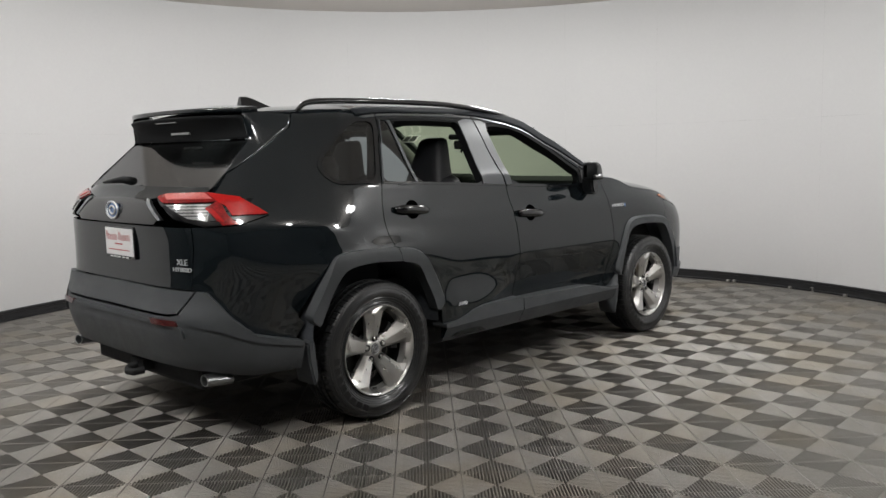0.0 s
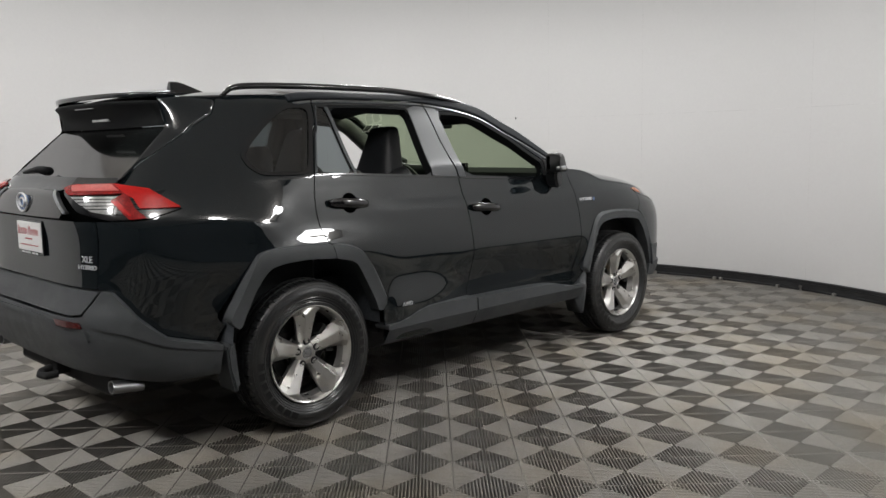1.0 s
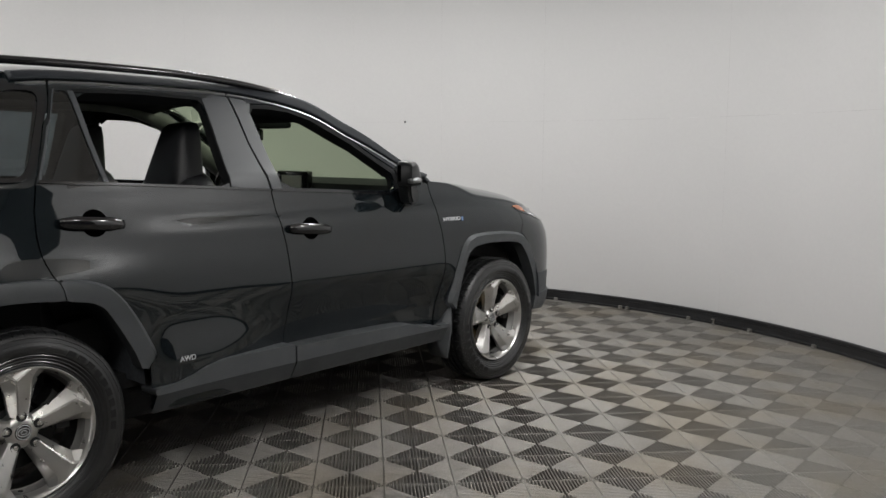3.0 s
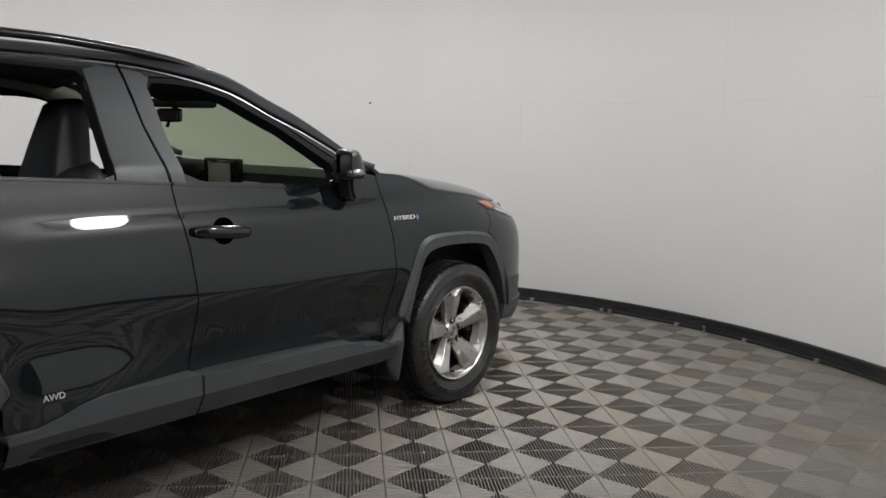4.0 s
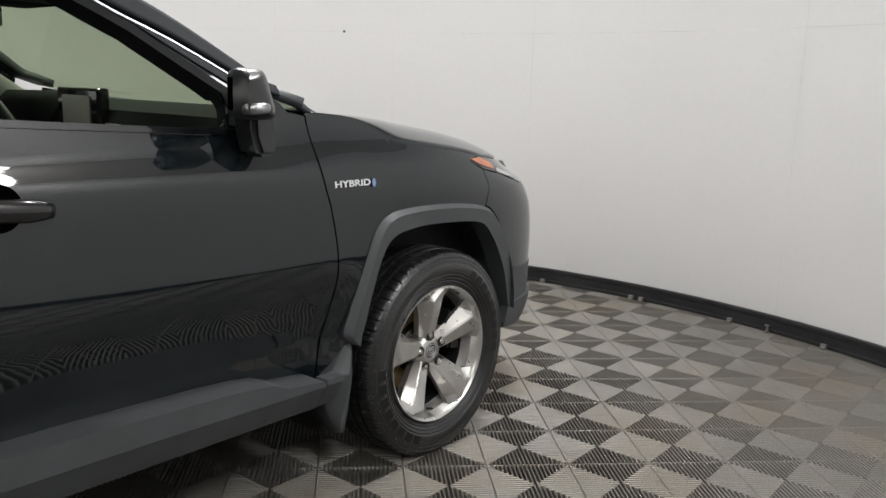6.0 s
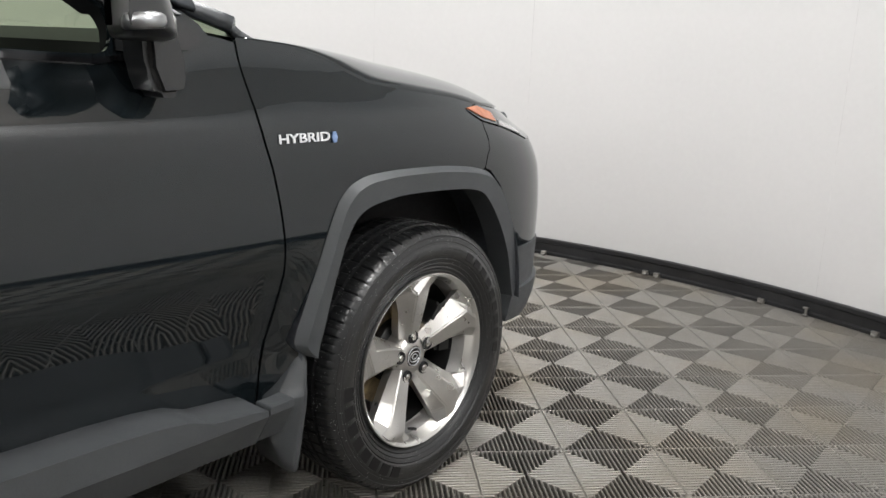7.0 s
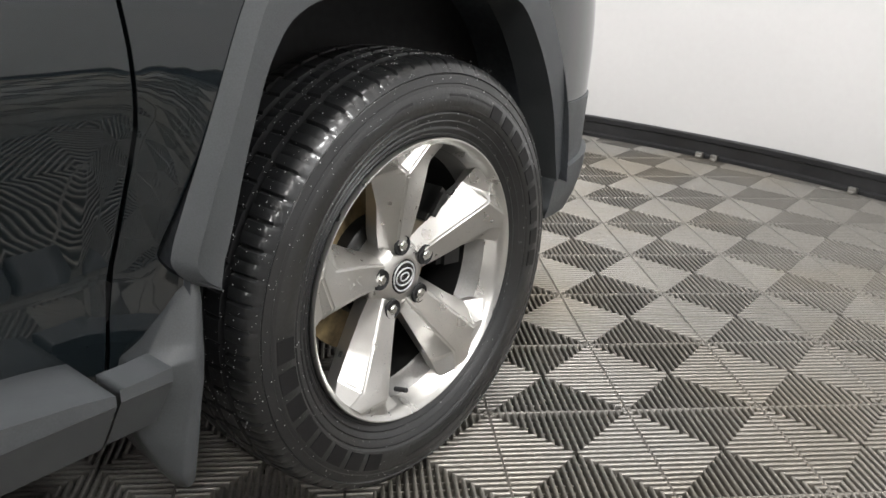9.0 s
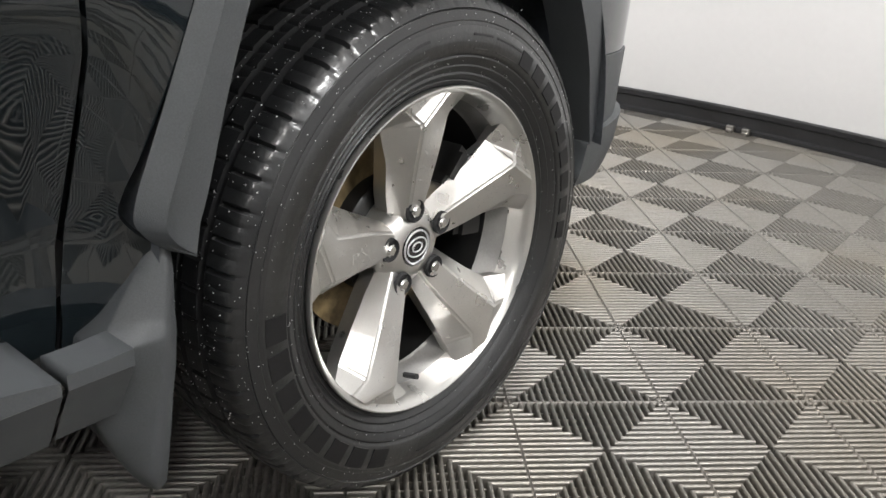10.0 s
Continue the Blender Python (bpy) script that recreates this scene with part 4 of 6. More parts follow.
grid_sheet("bonnet", hood_point, steps(-1, 1, 40), steps(0, 1, 30), PAINT, car, "glossy black bonnet", 0.015)
grid_sheet("cowl", lambda u, v: screen_point(u * 0.97, 0.985).lerp(hood_point(u * 0.97, 0.03), v) - Vector((0, 0, 0.008)), steps(-1, 1, 30), steps(0, 1, 4), CLAD, car, "black plastic cowl", 0.02)
grid_sheet("grille", lambda u, v: Vector((0.62 * u, 3.44 + 0.10 * v - 0.05 * u * u, 0.97 - 0.10 * v)), steps(-1, 1, 12), steps(0, 1, 4), CLAD, car, "dark grille", 0.02)

# roof rails
for sgn in (1, -1):
    bm = bmesh.new()
    rows = [(-0.235, 1.600, 0.010), (-0.19, 1.638, 0.014), (-0.12, 1.652, 0.016), (0.1, 1.660, 0.016), (0.4, 1.663, 0.016), (0.75, 1.660, 0.016), (1.05, 1.643, 0.016), (1.24, 1.622, 0.016), (1.42, 1.585, 0.015), (1.54, 1.550, 0.012), (1.60, 1.522, 0.008)]
    path, rad = [], []
    for k in range(41):
        y = -0.235 + (1.60 + 0.235) * k / 40
        z = smooth_table([(r[0], r[1]) for r in rows], y)
        path.append((sgn * lerp_table([(-0.25, 0.575), (0.2, 0.597), (1.0, 0.597), (1.6, 0.60)], y), y, z))
        r = smooth_table([(r[0], r[2]) for r in rows], y)
        rad.append((r * 1.25, r))
    tube(bm, path, rad, 12)
    part("roof_rail", bm, GLOSSBLACK, car, "gloss black roof rail", smooth=True)

# shark fin antenna
bm = bmesh.new()
fin = [(-0.205, 1.625), (-0.195, 1.709), (-0.155, 1.711), (-0.115, 1.702), (-0.05, 1.672), (-0.015, 1.655), (-0.005, 1.630)]
rings = []
for w in (-1, -0.5, 0, 0.5, 1):
    ring = []
    for y, z in fin:
        half = 0.034 if z < 1.66 else 0.010
        ring.append(bm.verts.new((w * half, y, z - (0.004 * abs(w) if z > 1.66 else 0))))
    rings.append(ring)
for a, b in zip(rings, rings[1:]):
    for k in range(len(fin) - 1):
        bm.faces.new((a[k], a[k + 1], b[k + 1], b[k]))
bm.faces.new(rings[0])
bm.faces.new(rings[-1][::-1])
part("antenna", bm, GLOSSBLACK, car, "black shark fin antenna", angle=40)

# ---- the rear ----
def spoiler_point(u, v):
    y = -0.462 + v * (-0.205 + 0.115 * abs(u) ** 3)
    p = roof_point(u, y)
    return Vector((p.x, y, p.z + 0.003))


spoiler = grid_sheet("roof_spoiler", spoiler_point, steps(-1, 1, 30), steps(0, 1, 10), PAINT, car, "black roof spoiler", 0.022)


def spoiler_under(u, v):
    """From the spoiler's trailing edge, hollow, down to the head of the rear glass."""
    a = spoiler_point(u, 1.0) - Vector((0, 0, 0.014))
    b = gate_glass(u, -0.02)
    p = a.lerp(b, v)
    return p + Vector((0, 0.030 * math.sin(math.pi * v) * (1 - 0.5 * abs(u) ** 4), 0))


def gate_glass(u, v):
    half = 0.582 + 0.066 * v
    return Vector((u * half, -0.532 - 0.245 * v - 0.005 * (1 - u * u), 1.460 - 0.228 * v))


grid_sheet("spoiler_underside", spoiler_under, steps(-1, 1, 24), steps(0, 1, 10), SEALING, spoiler, "black spoiler face", 0.012)
for v, wide in ((0.16, 0.105), (0.66, 0.095)):
    bm = bmesh.new()
    c = spoiler_under(0, v)
    box(bm, (-wide, c.y - 0.020, c.z - 0.008), (wide, c.y + 0.004, c.z + 0.008), 0.003)
    part("brake_light", bm, CLEAR, spoiler, "clear high brake light")
for side in (1, -1):
    def gate_pillar(u, v, k=side):
        """From the gap beside the quarter panel, u = 0, to the spoiler's side and the rear glass, u = 1."""
        y = lerp_table([(0, -0.267), (0.16, -0.325), (0.30, -0.411), (0.58, -0.552), (0.84, -0.693), (1, -0.788)], v)
        outer = skin(*SY(y, lerp_table([(-p[0], p[1]) for p in GATE_GAP], -y)))
        if v < 0.28:
            inner = spoiler_point(1.0, 0).lerp(spoiler_point(1.0, 1), v / 0.28)
        elif v < 0.48:
            inner = spoiler_point(1.0, 1).lerp(gate_glass(1.0, 0), (v - 0.28) / 0.20)
        else:
            inner = gate_glass(1.0, (v - 0.48) / 0.52)
        p = outer.lerp(inner, u) + Vector((0.004, -0.005, 0.002)) * math.sin(math.pi * u) * ease(v / 0.4)
        return Vector((p.x * k, p.y, p.z))
    grid_sheet("gate_pillar", gate_pillar, steps(0, 1, 10), steps(0, 1, 30), PAINT, car, "", 0.004)


tailgate = flat_panel("tailgate", [SX(0.634, 0.775), SX(0.634, 1.058), SX(0.0, 1.058), SX(0.0, 0.775)], PAINT, None, 0.0, 0.015, 0.03, 1, "glossy black tailgate", charted=True)
flat_panel("tailgate_panel", [SX(0.634, 0.775), SX(0.634, 1.058), SX(0.0, 1.058), SX(0.0, 0.775)], PAINT, tailgate, 0.0, 0.015, 0.03, -1, charted=True)
grid_sheet("rear_window", gate_glass, steps(-1, 1, 20), steps(0, 1, 12), REARGLASS, tailgate, "dark tinted rear window")
for side in (1, -1):
    # garnish between the lamps, lamp glasses, window base
    flat_panel("garnish", [SX(0.0, 1.066), SX(0.40, 1.068), SX(0.44, 1.10), SX(0.30, 1.180), SX(0.0, 1.186)], GLOSSBLACK, tailgate, 0.006, 0.02, 0.025, side, charted=True)
    flat_panel("window_base", [SX(0.0, 1.190), SX(0.31, 1.186), SX(0.38, 1.196), SX(0.62, 1.214), SX(0.66, 1.240), SX(0.0, 1.245)], PAINT, tailgate, -0.002, 0.02, 0.025, side, charted=True)
    flat_panel("garnish_fin", [SX(0.300, 1.182), SX(0.338, 1.178), SX(0.462, 1.092), SX(0.442, 1.088)], CHROME, tailgate, 0.010, 0.02, 0.02, side, charted=True)
    lamp = flat_panel("tail_lamp", [SX(0.375, 1.190), SX(0.60, 1.210), SY(-0.790, 1.206), SY(-0.700, 1.187), SY(-0.670, 1.163), SY(-0.604, 1.105), SY(-0.735, 1.067), SX(0.69, 1.064), SX(0.54, 1.098), SX(0.46, 1.150)], GLOSSBLACK, None, 0.008, 0.03, 0.02, side, "red and clear tail lamp", charted=True)
    flat_panel("red_lens", [SX(0.379, 1.187), SX(0.421, 1.202), SX(0.653, 1.208), SY(-0.801, 1.208), SY(-0.760, 1.195), SY(-0.772, 1.108), SY(-0.742, 1.068), SY(-0.800, 1.064), SY(-0.837, 1.141), SX(0.708, 1.168), SX(0.465, 1.163)], DARKRED, lamp, 0.014, 0.010, 0.015, side, "red light guide", charted=True)
    flat_panel("guide_strip", [SX(0.425, 1.197), SX(0.640, 1.203), SX(0.690, 1.178), SX(0.480, 1.174)], GUIDE, lamp, 0.0165, 0.010, 0.015, side, "pale red guide strip", charted=True)
    flat_panel("guide_strip", [SY(-0.835, 1.136), SY(-0.800, 1.080), SY(-0.790, 1.080), SY(-0.815, 1.140)], RED, lamp, 0.0165, 0.010, 0.015, side, charted=True)
    flat_panel("side_lens", [SY(-0.797, 1.205), SY(-0.702, 1.185), SY(-0.672, 1.160), SY(-0.608, 1.107), SY(-0.757, 1.107), SY(-0.768, 1.150)], RED, lamp, 0.017, 0.012, 0.015, side, "red side lens", charted=True)
    flat_panel("clear_lens", [SX(0.482, 1.158), SX(0.695, 1.160), SX(0.703, 1.084), SX(0.62, 1.098)], CLEAR, lamp, 0.012, 0.006, 0.02, side, "ribbed clear reversing lens", charted=True)
    for k in range(4):
        z = 1.106 + 0.0135 * k
        flat_panel("lens_groove", [SX(0.60 - 0.03 * k, z), SX(0.698, z), SX(0.698, z + 0.004), SX(0.595 - 0.03 * k, z + 0.004)], LAMPGLASS, lamp, 0.0135, 0.004, 0.02, side, charted=True)
    for k in range(4):
        z = 1.086 + 0.020 * k
        flat_panel("lens_rib", [SX(0.712, z), SX(0.782 - 0.014 * k, z), SX(0.780 - 0.014 * k, z + 0.003), SX(0.711, z + 0.003)], LAMPGLASS, lamp, 0.013, 0.004, 0.02, side, charted=True)
    # lower gate cladding, bumper and reflectors
    flat_panel("gate_cladding", [SX(0.0, 0.770), SX(0.664, 0.766), SX(0.596, 0.664), SX(0.53, 0.655), SX(0.0, 0.658)], CLAD, tailgate, 0.022, 0.03, 0.025, side, "dark grey plastic gate cladding", charted=True)
    bumper = flat_panel("rear_bumper", [SX(0.0, 0.645), SX(0.53, 0.645), SX(0.602, 0.656), SX(0.671, 0.768), SY(-0.872, 0.764), SY(-0.700, 0.553), SY(-0.470, 0.494), SY(-0.472, 0.365), SY(-0.70, 0.368), SX(0.70, 0.402), SX(0.50, 0.412), SX(0.0, 0.408)], CLAD, None, 0.016, 0.06, 0.025, side, "dark grey plastic rear bumper", charted=True)
    flat_panel("bumper_wing", [SX(0.674, 0.765), SY(-0.868, 0.760), SY(-0.706, 0.556), SY(-0.476, 0.496), SY(-0.476, 0.476), SY(-0.70, 0.522), SX(0.77, 0.590), SX(0.655, 0.622), SX(0.610, 0.660)], CLAD, bumper, 0.024, 0.02, 0.02, side, "dark grey plastic bumper wing", charted=True)
    flat_panel("bumper_edge", [SX(0.0, 0.632), SX(0.58, 0.628), SX(0.63, 0.600), SX(0.64, 0.560), SX(0.635, 0.556), SX(0.62, 0.590), SX(0.57, 0.612), SX(0.0, 0.616)], CLAD, bumper, 0.030, 0.02, 0.02, side, charted=True)
    flat_panel("reflector", [SX(0.424, 0.634), SX(0.598, 0.634), SX(0.612, 0.614), SX(0.446, 0.611)], DEEPRED, bumper, 0.034, 0.012, 0.02, side, "dark red reflector", charted=True)
    # exhaust tip
    bm = bmesh.new()
    prof = [(0.0, 0.025), (0.0, 0.030), (0.008, 0.0315), (0.13, 0.029), (0.13, 0.025)]
    revolve(bm, prof, 24, closed=True)
    m = Matrix.Translation((0.690 * side, -0.900, 0.356)) @ Matrix.Rotation(radians(90 - 6 * side), 4, "Z") @ Matrix.Rotation(radians(5), 4, "Y") @ Matrix.Diagonal((1, 1.35, 0.9, 1))
    bmesh.ops.transform(bm, matrix=m, verts=bm.verts[:])
    part("exhaust_tip", bm, CHROME, car, "chrome oval exhaust tip", angle=35)

# rear wiper
bm = bmesh.new()
tube(bm, [(-0.10, -0.800, 1.262), (-0.18, -0.810, 1.270), (-0.30, -0.807, 1.262), (-0.46, -0.790, 1.252)], [(0.030, 0.022), (0.028, 0.019), (0.017, 0.014), (0.007, 0.007)], 10)
part("rear_wiper", bm, SEALING, tailgate, smooth=True)

# emblem, plate, badges on the tailgate
PLATE_X = 0.045
bm = bmesh.new()
for a, b in ((0.062, 0.042), (0.030, 0.020)):
    ring = [(a * math.cos(k * math.tau / 32), -0.965, 1.126 + b * math.sin(k * math.tau / 32)) for k in range(33)]
    tube(bm, ring, 0.0055, 6, cap=False)
emblem = part("emblem", bm, BADGE, tailgate, "silver oval emblem", smooth=True)
bm = bmesh.new()
bmesh.ops.create_cone(bm, cap_ends=True, segments=32, radius1=0.058, radius2=0.055, depth=0.008, matrix=Matrix.Translation((0, -0.957, 1.126)) @ Matrix.Rotation(radians(90), 4, "X") @ Matrix.Diagonal((1, 0.68, 1, 1)))
part("emblem_disc", bm, BLUE, emblem, "blue disc")
bm = bmesh.new()
box(bm, (PLATE_X - 0.158, -0.958, 0.886), (PLATE_X + 0.158, -0.948, 1.046), 0.004)
plate = part("plate_frame", bm, GLOSSBLACK, car, "black dealer plate frame")
bm = bmesh.new()
box(bm, (PLATE_X - 0.148, -0.962, 0.900), (PLATE_X + 0.148, -0.956, 1.036), 0.002)
card = part("dealer_card", bm, WHITE, plate, "white dealer card with red writing")


def card_bar(name, x0, x1, z0, z1, material):
    b = bmesh.new()
    box(b, (PLATE_X + x0, -0.9635, z0), (PLATE_X + x1, -0.9625, z1))
    part(name, b, material, plate)


x = -0.132
for wdt, hgt in ((0.013, 0.044), (0.014, 0.030), (0.013, 0.030), (0.013, 0.030), (0.014, 0.030), (0, 0), (0.015, 0.044), (0.014, 0.030), (0.014, 0.030), (0.013, 0.030), (0.014, 0.030)):
    if wdt:
        # narrow upright strokes
        card_bar("writing_bar", x, x + 0.003, 0.976, 0.976 + hgt, REDINK)
        card_bar("writing_bar", x + wdt, x + wdt + 0.003, 0.976, 0.976 + hgt * 0.9, REDINK)
        x += wdt + 0.011
    else:
        x += 0.012
card_bar("writing_bar", -0.045, 0.040, 0.955, 0.961, REDINK)
card_bar("writing_bar", -0.11, 0.11, 0.926, 0.930, REDINK)
for x0 in (-0.10, -0.06, -0.02, 0.03, 0.07):
    card_bar("frame_bar", x0, x0 + 0.03, 0.889, 0.896, WHITE)


def on_skin(s, out, side=1, roll=0.0):
    """A frame on the skin: x along the flank ahead, y up, z out."""
    o, n = skin(*s), skin_normal(*s)
    ahead = (skin(s[0] + 0.01, s[1]) - skin(s[0] - 0.01, s[1])).normalized()
    up = n.cross(ahead)
    m = Matrix((ahead, up, n)).transposed().to_4x4()
    m.translation = o + n * out
    return m @ Matrix.Rotation(radians(roll), 4, "Z")


lettering("trim_badge", "XLE", 0.040, 0.002, on_skin(SX(0.585, 0.898), 0.003), BADGE, tailgate, "silver letters", 0.0003)
lettering("trim_badge", "HYBRID", 0.027, 0.002, on_skin(SX(0.585, 0.864), 0.003) @ Matrix.Diagonal((1.3, 1, 1, 1)), BADGE, tailgate, "silver letters", 0.0003)
lettering("fender_badge", "HYBRID", 0.027, 0.002, on_skin(SY(2.268, 0.977), 0.001) @ Matrix.Diagonal((1.50, 1, 1, 1)), BADGE, car, "silver letters", 0.0006)
bm = bmesh.new()
m = on_skin(SY(2.349, 0.975), 0.003)
prism(bm, [(-0.004, -0.012), (0.004, -0.012), (0.008, 0), (0.004, 0.012), (-0.004, 0.012), (-0.008, 0)], 0.003, m)
part("badge_mark", bm, BLUE, car, "small blue badge mark")
lettering("door_badge", "AWD", 0.029, 0.002, on_skin(SY(0.615, 0.520), 0.003), BADGE, car, "silver letters", 0.0003)

# tow hook under the bumper
bm = bmesh.new()
tube(bm, [(0.02, -0.82, 0.345), (0.02, -0.90, 0.325), (0.025, -0.950, 0.315), (0.055, -0.965, 0.310), (0.09, -0.950, 0.306), (0.10, -0.90, 0.310)], 0.019, 10)
box(bm, (-0.05, -0.90, 0.30), (0.09, -0.82, 0.36), 0.008)
part("tow_hook", bm, DARK, car, "black tow hook", angle=40)

# ---- underside and wheel wells ----
for name, lo, hi in (("floor_pan", (-0.60, 0.45, 0.22), (0.60, 2.24, 0.40)), ("boot_pan", (-0.56, -0.84, 0.27), (0.56, 0.50, 0.44)), ("engine_tray", (-0.56, 2.20, 0.22), (0.56, 3.35, 0.48)),
                     ("sill_beam", (-0.80, 0.50, 0.36), (0.80, 2.20, 0.50)), ("bumper_core", (-0.70, -0.86, 0.42), (0.70, -0.45, 0.72))):
    bm = bmesh.new()
    box(bm, lo, hi, 0.02)
    part(name, bm, DARK, car)
for y in (0.0, WHEELBASE):
    bm = bmesh.new()
    tube(bm, [(-0.78, y, 0.34), (0.78, y, 0.34)], 0.045, 10)
    part("axle", bm, DARK, car)
for side in (1, -1):
    for y0 in (0.0, WHEELBASE):
        bm = bmesh.new()
        rings = []
        for x, r in ((0.50, 0.475), (0.87, 0.475), (0.888, 0.47)):
            ring = []
            for k in range(33):
                a = radians(4 + 172 * k / 32)
                e = 0.75
                c, s = math.cos(a), math.sin(a)
                ring.append(bm.verts.new((x * side, y0 + 0.01 + r * 0.93 * math.copysign(abs(c) ** e, c), 0.375 + r * math.copysign(abs(s) ** e, s))))
            rings.append(ring)
        for a, b in zip(rings, rings[1:]):
            for k in range(32):
                bm.faces.new((a[k], a[k + 1], b[k + 1], b[k]))
        bm.faces.new(rings[0])
        part("wheel_liner", bm, LINER, car, "black wheel arch liner", smooth=True, angle=40)

# mud flaps
def flap(y, prof, side, inner, wide):
    """A moulded flap; its outline in (length, height) from y."""
    bm = bmesh.new()
    m = Matrix(((0, 0, side, inner * side), (1, 0, 0, y), (0, 1, 0, 0), (0, 0, 0, 1)))
    prism(bm, prof, wide, m)
    bmesh.ops.bevel(bm, geom=bm.edges[:], offset=0.009, segments=2, affect="EDGES")
    part("mud_flap", bm, CLAD, car, "dark grey plastic mud flap", angle=40)


def front_flap(side):
    """A fin that grows out of the sill, with a ridge down its outer face."""
    bm = bmesh.new()
    rings = []
    for z, front, front_x, ridge, ridge_x, rear in ((0.506, 2.268, 0.868, 2.276, 0.884, 2.288), (0.462, 2.246, 0.872, 2.268, 0.897, 2.283), (0.418, 2.212, 0.876, 2.258, 0.904, 2.277), (0.400, 2.188, 0.901, 2.254, 0.908, 2.275), (0.360, 2.184, 0.882, 2.247, 0.908, 2.271), (0.324, 2.186, 0.858, 2.240, 0.906, 2.266), (0.280, 2.200, 0.866, 2.232, 0.903, 2.262), (0.236, 2.217, 0.872, 2.228, 0.898, 2.258), (0.208, 2.232, 0.874, 2.240, 0.893, 2.256)):
        loop = ((0.765, rear), (0.765, front + 0.012), (front_x, front), (ridge_x, ridge), (ridge_x - 0.010, rear))
        rings.append([bm.verts.new((x * side, y, z)) for x, y in loop])
    for a, b in zip(rings, rings[1:]):
        for k in range(5):
            bm.faces.new((a[k], a[(k + 1) % 5], b[(k + 1) % 5], b[k]))
    bm.faces.new(rings[0])
    bm.faces.new(rings[-1][::-1])
    bmesh.ops.recalc_face_normals(bm, faces=bm.faces[:])
    bmesh.ops.bevel(bm, geom=bm.edges[:], offset=0.003, segments=1, affect="EDGES")
    part("mud_flap", bm, CLAD, car, "dark grey plastic mud flap", smooth=True, angle=50)


FLAP_R = [(0.0, 0.500), (0.011, 0.440), (0.007, 0.300), (0.015, 0.262), (-0.002, 0.256), (-0.033, 0.380), (-0.037, 0.470)]
for side in (1, -1):
    front_flap(side)
    flap(-0.412, FLAP_R, side, 0.740, 0.145)

# ---- wheels ----
def tyre_mesh():
    bm = bmesh.new()
    half = [(0.1100, 0.2830), (0.112, 0.300), (0.111, 0.318), (0.1092, 0.3225), (0.1098, 0.3240), (0.1065, 0.336), (0.1050, 0.3372), (0.1065, 0.3390), (0.103, 0.3445), (0.0985, 0.3510), (0.092, 0.3562), (0.078, 0.3590), (0.060, 0.3608), (0.0585, 0.3528), (0.0505, 0.3528), (0.049, 0.3618), (0.034, 0.3624), (0.0205, 0.3628), (0.019, 0.3545), (0.011, 0.3545), (0.0095, 0.363)]
    side_wall = [(0.084, 0.236), (0.090, 0.238), (0.0935, 0.244), (0.0925, 0.2455), (0.0960, 0.2490), (0.0985, 0.2530), (0.0970, 0.2560), (0.1015, 0.2610), (0.1038, 0.2645), (0.1026, 0.2665), (0.1068, 0.2730), (0.1085, 0.2770), (0.1072, 0.2795)]
    up = side_wall + half
    profile = up + [(-u, r) for u, r in reversed(up)]
    tread = {i for i, (u, r) in enumerate(profile) if 0.059 < abs(u) < 0.104 and r > 0.344}
    rib = {i for i, (u, r) in enumerate(profile) if abs(u) < 0.050 and r > 0.361}

    def radius_of(i, k, r):
        if i in tread and k % 10 == 0:
            return r - (0.0055 if abs(profile[i][0]) < 0.098 else 0.0022)
        if i in tread and k % 10 == 5 and abs(profile[i][0]) < 0.1:
            return r - 0.0014
        if i in rib and (k + (4 if profile[i][0] > 0 else 0)) % 10 == 2:
            return r - 0.0035
        return r
    revolve(bm, profile, 600, radius_of=radius_of)
    return bm


def spoke_face(r):
    return 0.0490 + 0.245 * (r - 0.045) if r < 0.19 else 0.0845 + 0.16 * (r - 0.19)


def turned(bm, angle):
    bmesh.ops.transform(bm, matrix=Matrix.Rotation(radians(angle - 90), 4, "X"), verts=bm.verts[:])
    return bm


